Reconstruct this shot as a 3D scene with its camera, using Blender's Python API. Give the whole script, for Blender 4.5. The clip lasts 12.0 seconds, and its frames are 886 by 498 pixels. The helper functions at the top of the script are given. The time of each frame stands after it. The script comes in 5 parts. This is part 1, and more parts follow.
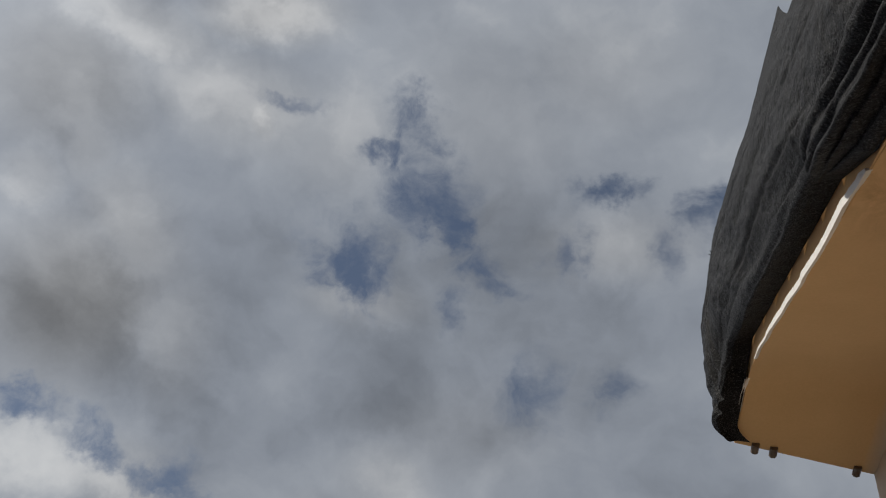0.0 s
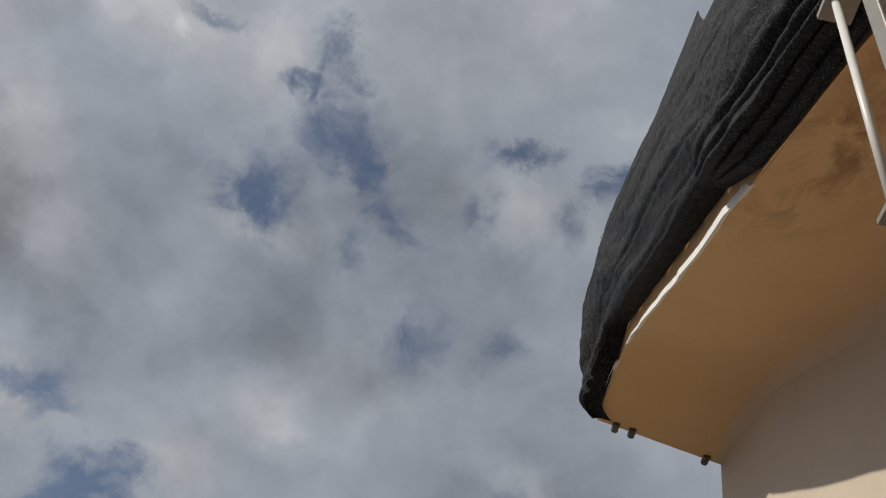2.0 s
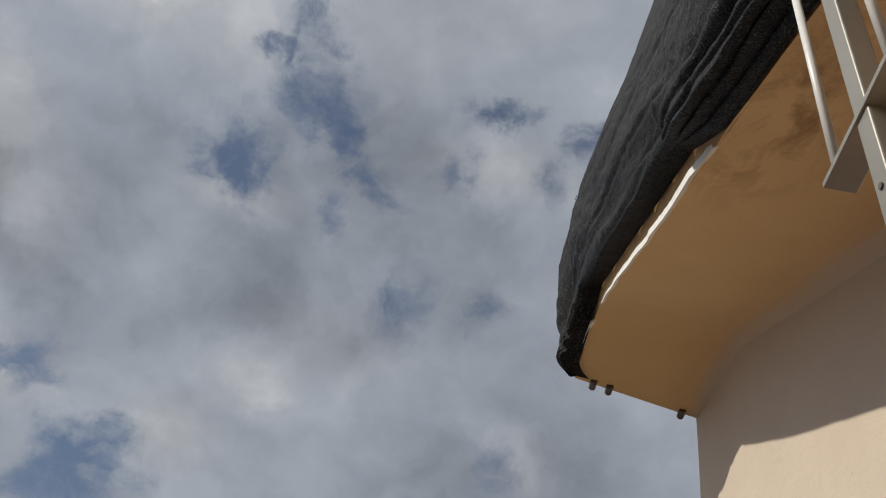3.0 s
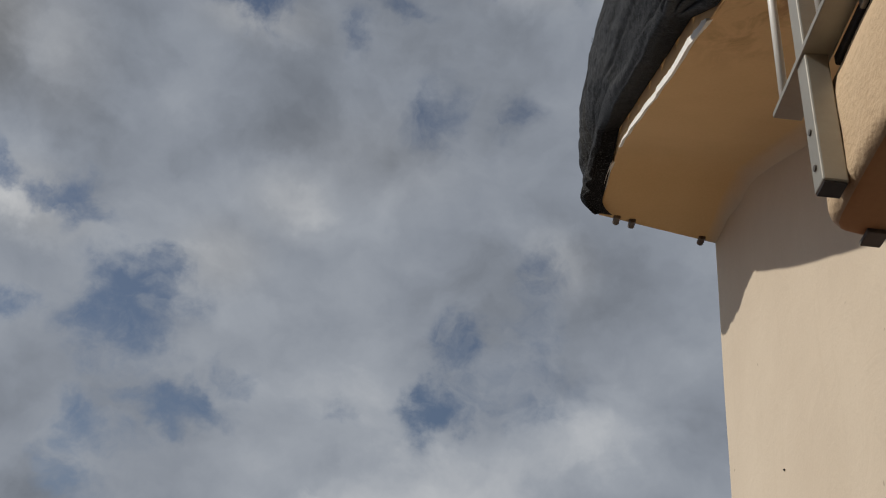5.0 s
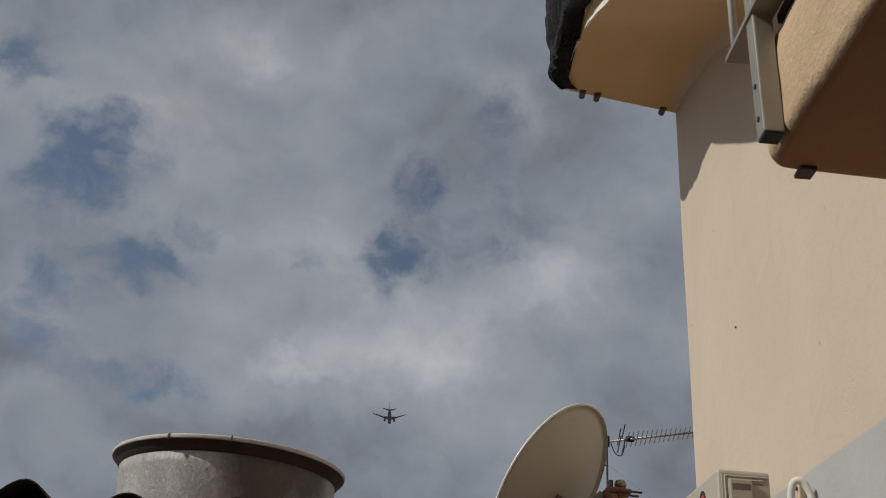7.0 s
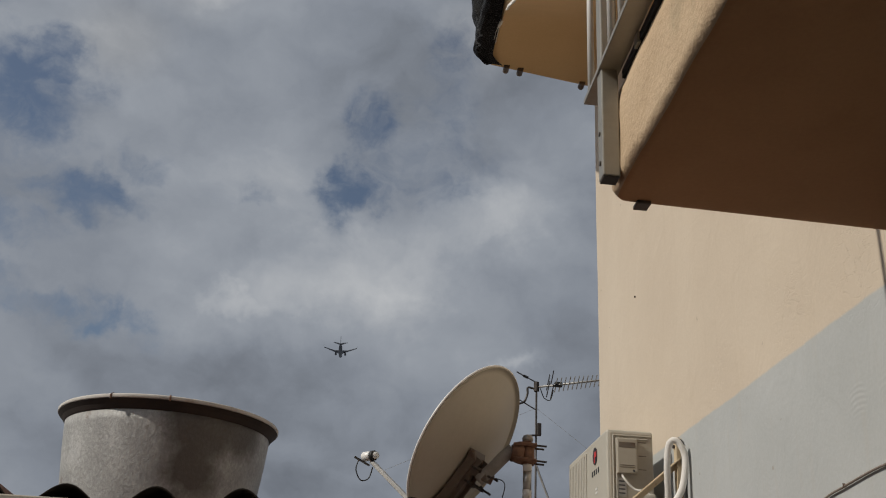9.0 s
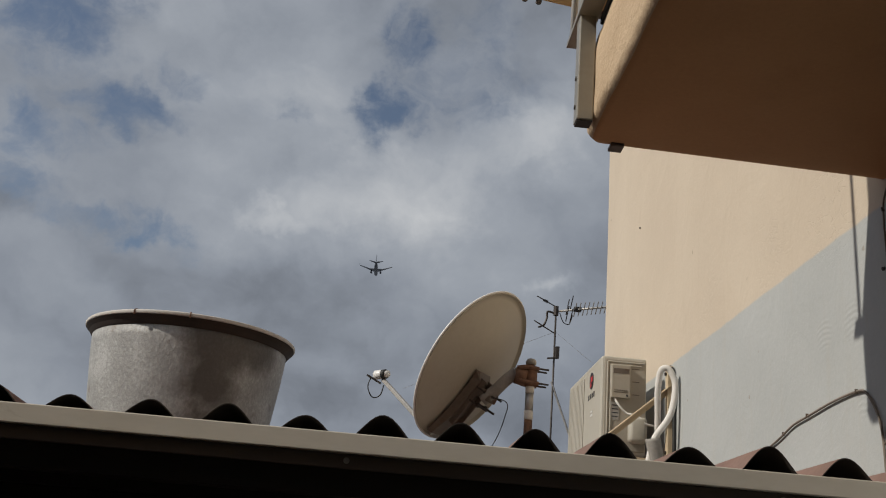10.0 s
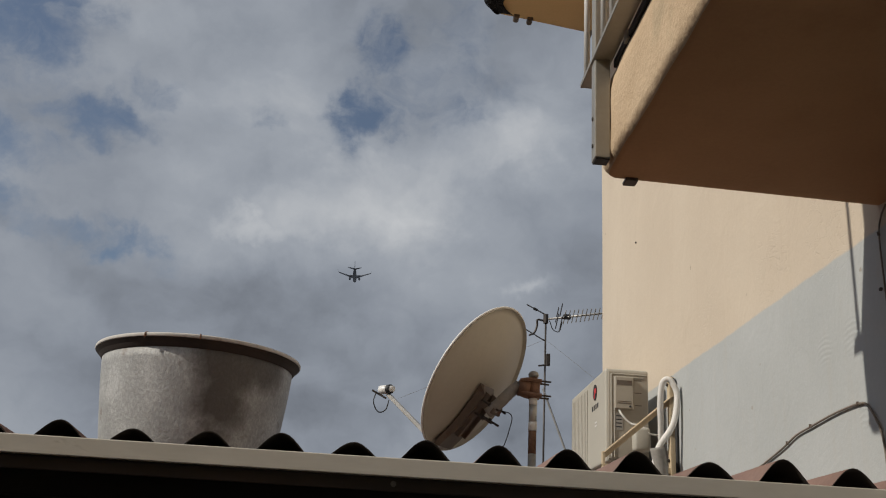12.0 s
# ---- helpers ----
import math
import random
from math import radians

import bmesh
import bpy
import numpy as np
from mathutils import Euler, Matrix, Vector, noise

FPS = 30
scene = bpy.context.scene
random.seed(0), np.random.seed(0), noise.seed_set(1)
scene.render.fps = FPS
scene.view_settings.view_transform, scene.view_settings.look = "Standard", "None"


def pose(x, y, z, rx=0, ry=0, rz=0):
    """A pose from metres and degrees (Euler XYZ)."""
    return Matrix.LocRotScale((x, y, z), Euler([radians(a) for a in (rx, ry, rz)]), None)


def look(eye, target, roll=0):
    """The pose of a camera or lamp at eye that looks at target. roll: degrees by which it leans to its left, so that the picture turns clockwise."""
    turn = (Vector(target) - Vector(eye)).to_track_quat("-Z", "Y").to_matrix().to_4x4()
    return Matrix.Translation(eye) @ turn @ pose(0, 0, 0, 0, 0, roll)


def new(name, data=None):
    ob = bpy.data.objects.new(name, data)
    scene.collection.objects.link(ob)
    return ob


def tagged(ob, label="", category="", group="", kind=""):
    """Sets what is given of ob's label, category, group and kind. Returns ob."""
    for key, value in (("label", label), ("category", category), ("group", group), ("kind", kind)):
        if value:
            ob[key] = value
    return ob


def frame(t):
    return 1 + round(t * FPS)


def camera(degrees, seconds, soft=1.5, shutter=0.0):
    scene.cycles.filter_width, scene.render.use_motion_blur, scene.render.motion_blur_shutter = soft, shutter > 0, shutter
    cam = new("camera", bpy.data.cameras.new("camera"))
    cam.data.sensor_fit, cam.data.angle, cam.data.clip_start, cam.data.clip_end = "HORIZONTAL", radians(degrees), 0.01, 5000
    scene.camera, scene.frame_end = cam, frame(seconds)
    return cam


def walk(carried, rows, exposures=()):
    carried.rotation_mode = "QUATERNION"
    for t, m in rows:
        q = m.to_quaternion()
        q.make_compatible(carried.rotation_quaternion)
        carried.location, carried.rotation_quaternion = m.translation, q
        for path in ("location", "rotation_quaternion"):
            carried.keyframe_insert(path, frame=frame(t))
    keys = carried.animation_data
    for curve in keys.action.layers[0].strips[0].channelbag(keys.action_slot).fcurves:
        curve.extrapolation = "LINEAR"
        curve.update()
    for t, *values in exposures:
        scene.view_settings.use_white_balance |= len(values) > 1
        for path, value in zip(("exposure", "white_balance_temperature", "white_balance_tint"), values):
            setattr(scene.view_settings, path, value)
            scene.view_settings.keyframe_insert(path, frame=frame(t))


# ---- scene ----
cam = camera(48.1, 12.0, soft=1.1)
PATH = [
    (0, (0.575, 0.606, 1.811), (0.26, 1.832, 3.36), 14.8),
    (0.5, (0.629, 0.554, 1.848), (0.336, 1.756, 3.419), 17.9),
    (1, (0.554, 0.504, 1.838), (0.347, 1.702, 3.426), 15.4),
    (1.5, (0.588, 0.524, 1.791), (0.422, 1.794, 3.327), 17.2),
    (2, (0.617, 0.52, 1.792), (0.506, 1.822, 3.306), 15.4),
    (2.5, (0.6, 0.49, 1.755), (0.54, 1.814, 3.253), 12.7),
    (3, (0.648, 0.456, 1.756), (0.588, 1.81, 3.226), 12.2),
    (5, (0.669, -0.026, 1.699), (0.591, 1.586, 2.88), 8.0),
    (5.5, (0.648, -0.082, 1.662), (0.635, 1.628, 2.7), 7.7),
    (6, (0.566, -0.152, 1.683), (0.59, 1.604, 2.64), 6.4),
    (6.5, (0.539, -0.306, 1.656), (0.553, 1.444, 2.624), 4.5),
    (8.5, (0.645, -0.89, 1.648), (0.723, 0.985, 2.34), 2.8),
    (9, (0.69, -0.983, 1.676), (0.825, 0.839, 2.49), 3.0),
    (9.5, (0.787, -1.081, 1.669), (0.933, 0.78, 2.387), 5.7),
    (10, (0.84, -1.176, 1.661), (0.917, 0.71, 2.322), 4.9),
    (10.5, (0.83, -1.194, 1.68), (0.903, 0.656, 2.437), 4.3),
    (11, (0.688, -1.258, 1.663), (0.863, 0.626, 2.311), 4.1),
    (11.5, (0.607, -1.323, 1.646), (0.751, 0.587, 2.222), 6.1),
    (12, (0.665, -1.377, 1.668), (0.785, 0.503, 2.341), 3.2),
]
EXPOSURES = [(0, -0.08), (0.5, -0.12), (1.5, -0.06), (2.0, 0.06), (2.5, 0.13), (3.0, 0.14), (5.0, -0.05), (5.5, -0.2), (6.5, -0.22), (8.5, -0.2), (9.0, -0.16), (9.5, -0.02), (10.5, 0.0), (11.5, 0.04), (12.0, 0.0)]
walk(cam, [(t, look(eye, target, roll)) for t, eye, target, roll in PATH], EXPOSURES)

# ---------------------------------------------------------------- light
SUN_FROM = Vector((-1.0, -0.252, 0.79)).normalized()
SUN_EL = math.asin(SUN_FROM.z)
SUN_AZ = math.atan2(SUN_FROM.x, SUN_FROM.y)
sun = new("sun", bpy.data.lights.new("sun", "SUN"))
sun.data.energy, sun.data.angle, sun.data.color = 3.12, radians(0.8), (1.0, 0.93, 0.82)
sun.matrix_world = look(SUN_FROM * 30, (0, 0, 0))

# breaks in the clouds, lit heads and dark bellies: azimuth, elevation, half width, half height, lean in degrees, weight
GAPS_HIGH = [
    (-20.7, 57.3, 1.4, 1.0, -20, 0.8), (-21.7, 55.5, 1.4, 0.6, 31, 0.75), (-32.3, 55.5, 1.7, 0.4, 30, 0.4), (1.4, 55.3, 1.7, 0.8, 12, 0.8),
    (-17.8, 53.9, 2.6, 2.0, -32, 0.72), (9.6, 53.9, 1.1, 1.3, -5, 0.75), (-14.4, 52.1, 1.6, 0.9, -45, 0.8), (-3.4, 52.1, 1.0, 1.0, -34, 0.5),
    (6.7, 51.7, 0.9, 1.3, -2, 0.4), (-10.8, 50.5, 1.5, 0.8, -8, 0.5), (-24.6, 50.3, 1.9, 1.3, -7, 0.35), (-8.2, 49.6, 1.3, 0.7, 10, 0.4),
    (-21.7, 48.6, 2.4, 1.7, 0, 1.0), (-11.8, 47.5, 0.8, 1.4, 13, 0.5), (-20.5, 46.1, 1.5, 0.9, 21, 0.4), (0.9, 44.5, 1.3, 0.8, 5, 0.4),
]
GAPS_MIDDLE = [
    (1.6, 44.1, 1.0, 0.7, 4, 0.3), (-5.2, 43.3, 1.6, 1.4, 10, 0.45), (-3.8, 43.0, 1.3, 1.9, 7, 0.45), (4.1, 34.9, 1.4, 1.2, 4, 0.45),
    (-27.0, 33.6, 1.2, 1.2, -20, 0.6), (-38.5, 33.5, 1.8, 0.8, 19, 0.9), (-32.6, 33.5, 1.8, 0.8, -14, 0.75), (-27.7, 33.2, 2.5, 0.7, 2, 0.6),
    (3.5, 31.6, 1.3, 2.2, -17, 0.4), (-21.8, 31.3, 1.6, 0.9, -12, 0.7), (-0.3, 30.9, 1.4, 1.4, -3, 0.75), (2.9, 28.8, 3.6, 2.0, -22, 0.45),
    (-21.8, 28.5, 2.5, 2.4, -13, 1), (-28.7, 27.3, 1.2, 0.9, 21, 0.6), (-1.8, 26.9, 2.0, 1.3, 27, 0.85), (-14.8, 26.4, 1.0, 0.7, 11, 0.45),
]
GAPS_LOW = [
    (-14.0, 26.2, 1.3, 0.8, 13, 0.4), (-8.0, 25.2, 2.0, 0.5, 7, 0.3), (-17.0, 24.5, 2.2, 0.9, -1, 0.6), (-18.3, 24.3, 1.9, 1.0, 4, 0.6),
    (-21.6, 22.3, 1.8, 1.2, -5, 0.65), (-22.0, 22.1, 1.4, 1.7, -51, 0.5), (-22.9, 20.3, 2.0, 0.7, -13, 0.45), (-22.1, 19.3, 1.7, 1.2, -10, 0.45),
    (-16.5, 18.1, 3.2, 0.9, -1, 0.65), (-20.3, 18.1, 1.8, 0.7, -16, 0.4),
]
HEADS_HIGH = [
    (-2.3, 62.4, 3.8, 2.5, 4, 0.35), (-39.4, 58.8, 2.8, 1.2, 36, 1), (-27.4, 54.8, 2.6, 2.2, 25, 0.4), (-48.1, 53.7, 3.8, 1.5, 12, 0.7),
    (-34.8, 53.7, 0.8, 1.3, 52, 0.8), (-38.5, 53.6, 4.6, 1.9, 14, 0.65), (1.3, 52.4, 3.2, 1.4, 2, 0.55), (-46.4, 47.8, 1.5, 2.8, 41, 0.6),
    (-19.9, 46.6, 2.4, 1.0, 9, 0.55), (-38.6, 44.2, 1.9, 3.4, 54, 0.7), (-46.8, 44.0, 1.4, 1.7, 40, 0.5), (-33.0, 40.8, 1.9, 2.8, 28, 0.5),
    (-14.0, 37.4, 1.9, 1.7, 15, 0.4), (5.8, 35.9, 1.6, 1.3, -47, 0.5), (-17.7, 33.1, 1.8, 1.5, 21, 0.55), (-29.8, 32.6, 2.3, 1.4, 2, 0.6),
]
HEADS_LOW = [
    (-17.5, 32.6, 2.3, 1.9, -24, 0.55), (-35.6, 32.2, 2.8, 1.8, 6, 1.0), (-30.6, 32.2, 3.2, 1.1, 4, 0.85), (-13.2, 29.3, 3.7, 1.8, -10, 0.4),
    (6.0, 25.4, 7.5, 2.4, 28, 0.8), (-1.8, 22.7, 9.0, 2.2, 18, 0.6), (-8.4, 20.0, 2.2, 1.0, -12, 0.75), (-17.9, 19.5, 2.9, 1.2, 4, 0.4),
    (-7.3, 19.2, 2.9, 1.4, -14, 0.45), (9.3, 17.2, 1.3, 0.5, 5, 0.6),
    (-16.0, 21.5, 6.0, 2.4, 5, 0.4), (-10.0, 27.5, 6.0, 2.6, 10, 0.3),
]
BELLIES = [
    (-13.1, 59.0, 3.9, 3.9, 14, 0.3), (-49.9, 49.3, 3.6, 3.2, 44, 0.8), (-9.8, 40.5, 3.9, 1.9, 13, 0.3), (-39.6, 40.0, 3.7, 3.3, 33, 1.0),
    (-20.5, 40.0, 6.3, 3.2, 19, 0.35), (-30.6, 37.9, 4.0, 1.9, -5, 0.75), (12.1, 20.3, 2.6, 2.9, 3, 0.3), (-23.8, 18.9, 2.0, 1.7, 15, 0.8),
    (-3.3, 16.8, 4.5, 1.9, -12, 0.75), (-4.3, 16.4, 4.8, 1.9, -5, 0.65), (-8.9, 15.5, 3.2, 1.3, 6, 0.5), (-0.2, 13.3, 4.2, 2.6, 7, 0.65),
    (12.0, 12.2, 3.5, 3.5, 4, 0.6), (-17.1, 10.4, 3.2, 1.8, 11, 0.3),
    (8.0, 10.5, 7.0, 3.5, 0, 0.85), (-6.0, 9.5, 9.0, 3.0, 0, 0.6),
]
CLOUD_LIGHT, SKY_STRENGTH, BLUE_TINT = 3.0, 0.1, (0.80, 0.74, 0.70)


class Net:
    """A short hand for wiring nodes."""

    def __init__(self, tree):
        self.tree = tree

    def add(self, kind, **given):
        node = self.tree.nodes.new(kind)
        for key, value in given.items():
            if key == "operation":
                node.operation = value
            elif key == "data_type":
                node.data_type = value
            elif key == "blend_type":
                node.blend_type = value
        return node

    def link(self, a, b):
        self.tree.links.new(a, b)

    def math(self, op, a, b=0.0, clamp=False):
        n = self.add("ShaderNodeMath", operation=op)
        n.use_clamp = clamp
        for i, v in enumerate((a, b)):
            if isinstance(v, (int, float)):
                n.inputs[i].default_value = v
            else:
                self.link(v, n.inputs[i])
        return n.outputs[0]

    def vec(self, op, a, b):
        n = self.add("ShaderNodeVectorMath", operation=op)
        for i, v in enumerate((a, b)):
            if isinstance(v, (tuple, list)):
                n.inputs[i].default_value = v
            elif v is not None:
                self.link(v, n.inputs[i])
        return n

    def noise(self, vector, scale, detail=4.0, rough=0.55, distort=0.0):
        n = self.add("ShaderNodeTexNoise")
        n.inputs["Scale"].default_value, n.inputs["Detail"].default_value = scale, detail
        n.inputs["Roughness"].default_value, n.inputs["Distortion"].default_value = rough, distort
        if vector is not None:
            self.link(vector, n.inputs["Vector"])
        return n

    def ramp(self, fac, stops):
        n = self.add("ShaderNodeValToRGB")
        while len(n.color_ramp.elements) < len(stops):
            n.color_ramp.elements.new(0.5)
        for e, (p, c) in zip(n.color_ramp.elements, stops):
            e.position, e.color = p, (*c, 1) if len(c) == 3 else c
        self.link(fac, n.inputs[0])
        return n.outputs[0]

    def mix(self, fac, a, b, blend="MIX"):
        n = self.add("ShaderNodeMix", data_type="RGBA", blend_type=blend)
        for i, v in ((0, fac), (6, a), (7, b)):
            if isinstance(v, (int, float)):
                n.inputs[i].default_value = v
            elif isinstance(v, (tuple, list)):
                n.inputs[i].default_value = (*v, 1) if len(v) == 3 else v
            else:
                self.link(v, n.inputs[i])
        return n.outputs[2]

    def mapped(self, vector, scale):
        n = self.add("ShaderNodeMapping")
        n.inputs["Scale"].default_value = scale
        self.link(vector, n.inputs["Vector"])
        return n.outputs[0]


def make_sky():
    world = bpy.data.worlds.new("sky")
    scene.world = world
    world.use_nodes = True
    net = Net(world.node_tree)
    world.node_tree.nodes.clear()
    out = net.add("ShaderNodeOutputWorld")
    back = net.add("ShaderNodeBackground")
    back.inputs["Strength"].default_value = SKY_STRENGTH
    sky = net.add("ShaderNodeTexSky")
    sky.sky_type, sky.sun_disc, sky.sun_elevation, sky.sun_rotation = "NISHITA", False, SUN_EL, SUN_AZ
    where = net.add("ShaderNodeTexCoord").outputs["Generated"]
    # edges of the clouds wander
    wander = net.noise(where, 9.0, 5.0, 0.6)
    fine = net.noise(where, 26.0, 5.0, 0.62)
    off = net.vec("SCALE", net.vec("SUBTRACT", wander.outputs["Color"], (0.5, 0.5, 0.5)).outputs[0], None)
    off.inputs["Scale"].default_value = 0.085
    off2 = net.vec("SCALE", net.vec("SUBTRACT", fine.outputs["Color"], (0.5, 0.5, 0.5)).outputs[0], None)
    off2.inputs["Scale"].default_value = 0.055
    bent = net.vec("ADD", net.vec("ADD", where, off.outputs[0]).outputs[0], off2.outputs[0]).outputs[0]

    def blobs(rows, vector, inner, outer):
        """Soft leaning ovals on the dome."""
        total = None
        for az, el, wide, high, lean, weight in rows:
            a, e, s = radians(az), radians(el), radians(lean)
            way = Vector((math.sin(a) * math.cos(e), math.cos(a) * math.cos(e), math.sin(e)))
            east = Vector((math.cos(a), -math.sin(a), 0.0))
            up = east.cross(way)
            x, z = east * math.cos(s) + up * math.sin(s), up * math.cos(s) - east * math.sin(s)
            m = net.add("ShaderNodeMapping")
            m.vector_type = "TEXTURE"
            m.inputs["Location"].default_value = way
            m.inputs["Rotation"].default_value = Matrix((x, z.cross(x), z)).transposed().to_euler()
            m.inputs["Scale"].default_value = (radians(wide), 1.0, radians(high))
            here = vector
            if total is not None:
                # each oval waits for the one before, which keeps the shader's memory small
                wait = net.add("ShaderNodeVectorMath", operation="MULTIPLY_ADD")
                net.link(total, wait.inputs[0])
                wait.inputs[1].default_value = (1e-6,) * 3
                net.link(vector, wait.inputs[2])
                here = wait.outputs[0]
            net.link(here, m.inputs["Vector"])
            far = net.vec("LENGTH", m.outputs[0], None).outputs["Value"]
            r = net.add("ShaderNodeMapRange")
            r.interpolation_type = "SMOOTHSTEP"
            for i, v in ((1, outer), (2, inner), (3, 0.0), (4, weight)):
                r.inputs[i].default_value = v
            net.link(far, r.inputs[0])
            total = r.outputs[0] if total is None else net.math("MAXIMUM", total, r.outputs[0])
        return total

    gap = blobs(GAPS_HIGH + GAPS_MIDDLE + GAPS_LOW, bent, 0.1, 2.1)
    bright, dark = blobs(HEADS_HIGH + HEADS_LOW, bent, 0.0, 1.9), blobs(BELLIES, bent, 0.0, 1.8)
    flat = net.mapped(where, (1.0, 1.0, 1.35))
    body = net.noise(flat, 3.4, 3.0, 0.45, 0.15).outputs["Fac"]
    puffs = net.noise(net.vec("ADD", flat, off.outputs[0]).outputs[0], 9.0, 6.0, 0.5, 0.2).outputs["Fac"]
    tone = net.math("ADD", net.math("ADD", net.math("MULTIPLY", body, 0.24), 0.118), net.math("MULTIPLY", puffs, 0.29))
    tone = net.math("ADD", tone, net.math("MULTIPLY", bright, 0.13))
    tone = net.math("SUBTRACT", tone, net.math("MULTIPLY", dark, 0.085))
    cloud = net.ramp(tone, [(0.24, (0.43, 0.48, 0.565)), (0.36, (0.83, 0.915, 1.06)), (0.44, (1.08, 1.17, 1.31)), (0.58, (1.92, 1.96, 2.0))])
    # thick cloud is a neutral grey, thin cloud lets the blue through
    plain = net.add("ShaderNodeRGBToBW")
    net.link(cloud, plain.inputs[0])
    grey = net.add("ShaderNodeCombineColor")
    for i in range(3):
        net.link(plain.outputs[0], grey.inputs[i])
    thick = blobs(HEADS_HIGH + BELLIES[:4], where, 0.2, 2.2)
    cloud = net.mix(net.math("MULTIPLY", thick, 0.7, True), cloud, grey.outputs[0])
    # clouds glow towards the sun, outside the view
    near = net.math("POWER", net.math("MAXIMUM", net.vec("DOT_PRODUCT", where, tuple(SUN_FROM)).outputs["Value"], 0.0), 7.0)
    glow = net.math("MULTIPLY", net.math("ADD", net.math("MULTIPLY", near, 1.6), 1.0), CLOUD_LIGHT)
    lit = net.vec("SCALE", cloud, None)
    net.link(glow, lit.inputs["Scale"])
    cloud = lit.outputs[0]
    wisps = net.math("MULTIPLY", net.math("SUBTRACT", net.noise(net.vec("ADD", flat, off.outputs[0]).outputs[0], 19.0, 6.0, 0.60, 0.5).outputs["Fac"], 0.5), 2.1)
    open_sky = net.add("ShaderNodeMapRange")
    open_sky.interpolation_type = "SMOOTHSTEP"
    for i, v in ((1, 0.03), (2, 0.98), (3, 0.0), (4, 0.97)):
        open_sky.inputs[i].default_value = v
    net.link(net.math("ADD", gap, net.math("MULTIPLY", wisps, net.math("POWER", net.math("ADD", gap, 0.02), 0.5))), open_sky.inputs[0])
    blue = net.mix(1.0, sky.outputs[0], BLUE_TINT, "MULTIPLY")
    net.link(net.mix(open_sky.outputs[0], cloud, blue), back.inputs["Color"])
    net.link(back.outputs[0], out.inputs[0])


make_sky()


# ---------------------------------------------------------------- materials
def material(name, stops, rough=0.8, scale=6.0, grain=60.0, bump=0.15, depth=0.01, metal=0.0, stain=None, stain_scale=1.5, stain_at=(0.56, 0.66), stretch=(1, 1, 1)):
    """Colour in two scales with fine relief and, if given, stains of another colour."""
    mat = bpy.data.materials.new(name)
    mat.use_nodes = True
    net = Net(mat.node_tree)
    shader = mat.node_tree.nodes["Principled BSDF"]
    where = net.mapped(net.add("ShaderNodeTexCoord").outputs["Object"], stretch)
    big = net.noise(where, scale, 5.0).outputs["Fac"]
    small = net.noise(where, grain, 4.0, 0.6).outputs["Fac"]
    tone = net.math("ADD", net.math("MULTIPLY", big, 0.65), net.math("MULTIPLY", small, 0.35))
    low, high = stops
    colour = net.ramp(tone, [(0.32, low), (0.68, high)])
    if stain:
        patch = net.ramp(net.noise(where, stain_scale, 7.0, 0.62, 0.4).outputs["Fac"], [(stain_at[0], (0, 0, 0)), (stain_at[1], (1, 1, 1))])
        colour = net.mix(net.math("MULTIPLY", patch, 0.8), colour, stain)
    net.link(colour, shader.inputs["Base Color"])
    shader.inputs["Metallic"].default_value = metal
    rr = net.math("ADD", net.math("MULTIPLY", small, 0.2), rough - 0.1, True)
    net.link(rr, shader.inputs["Roughness"])
    b = net.add("ShaderNodeBump")
    b.inputs["Strength"].default_value, b.inputs["Distance"].default_value = bump, depth
    net.link(tone, b.inputs["Height"])
    net.link(b.outputs[0], shader.inputs["Normal"])
    return mat


OCHRE_LOW, OCHRE_HIGH = (0.535, 0.45, 0.352), (0.605, 0.52, 0.413)
ochre = material("ochre_plaster", (OCHRE_LOW, OCHRE_HIGH), 0.9, 1.2, 90, 0.25, 0.004)


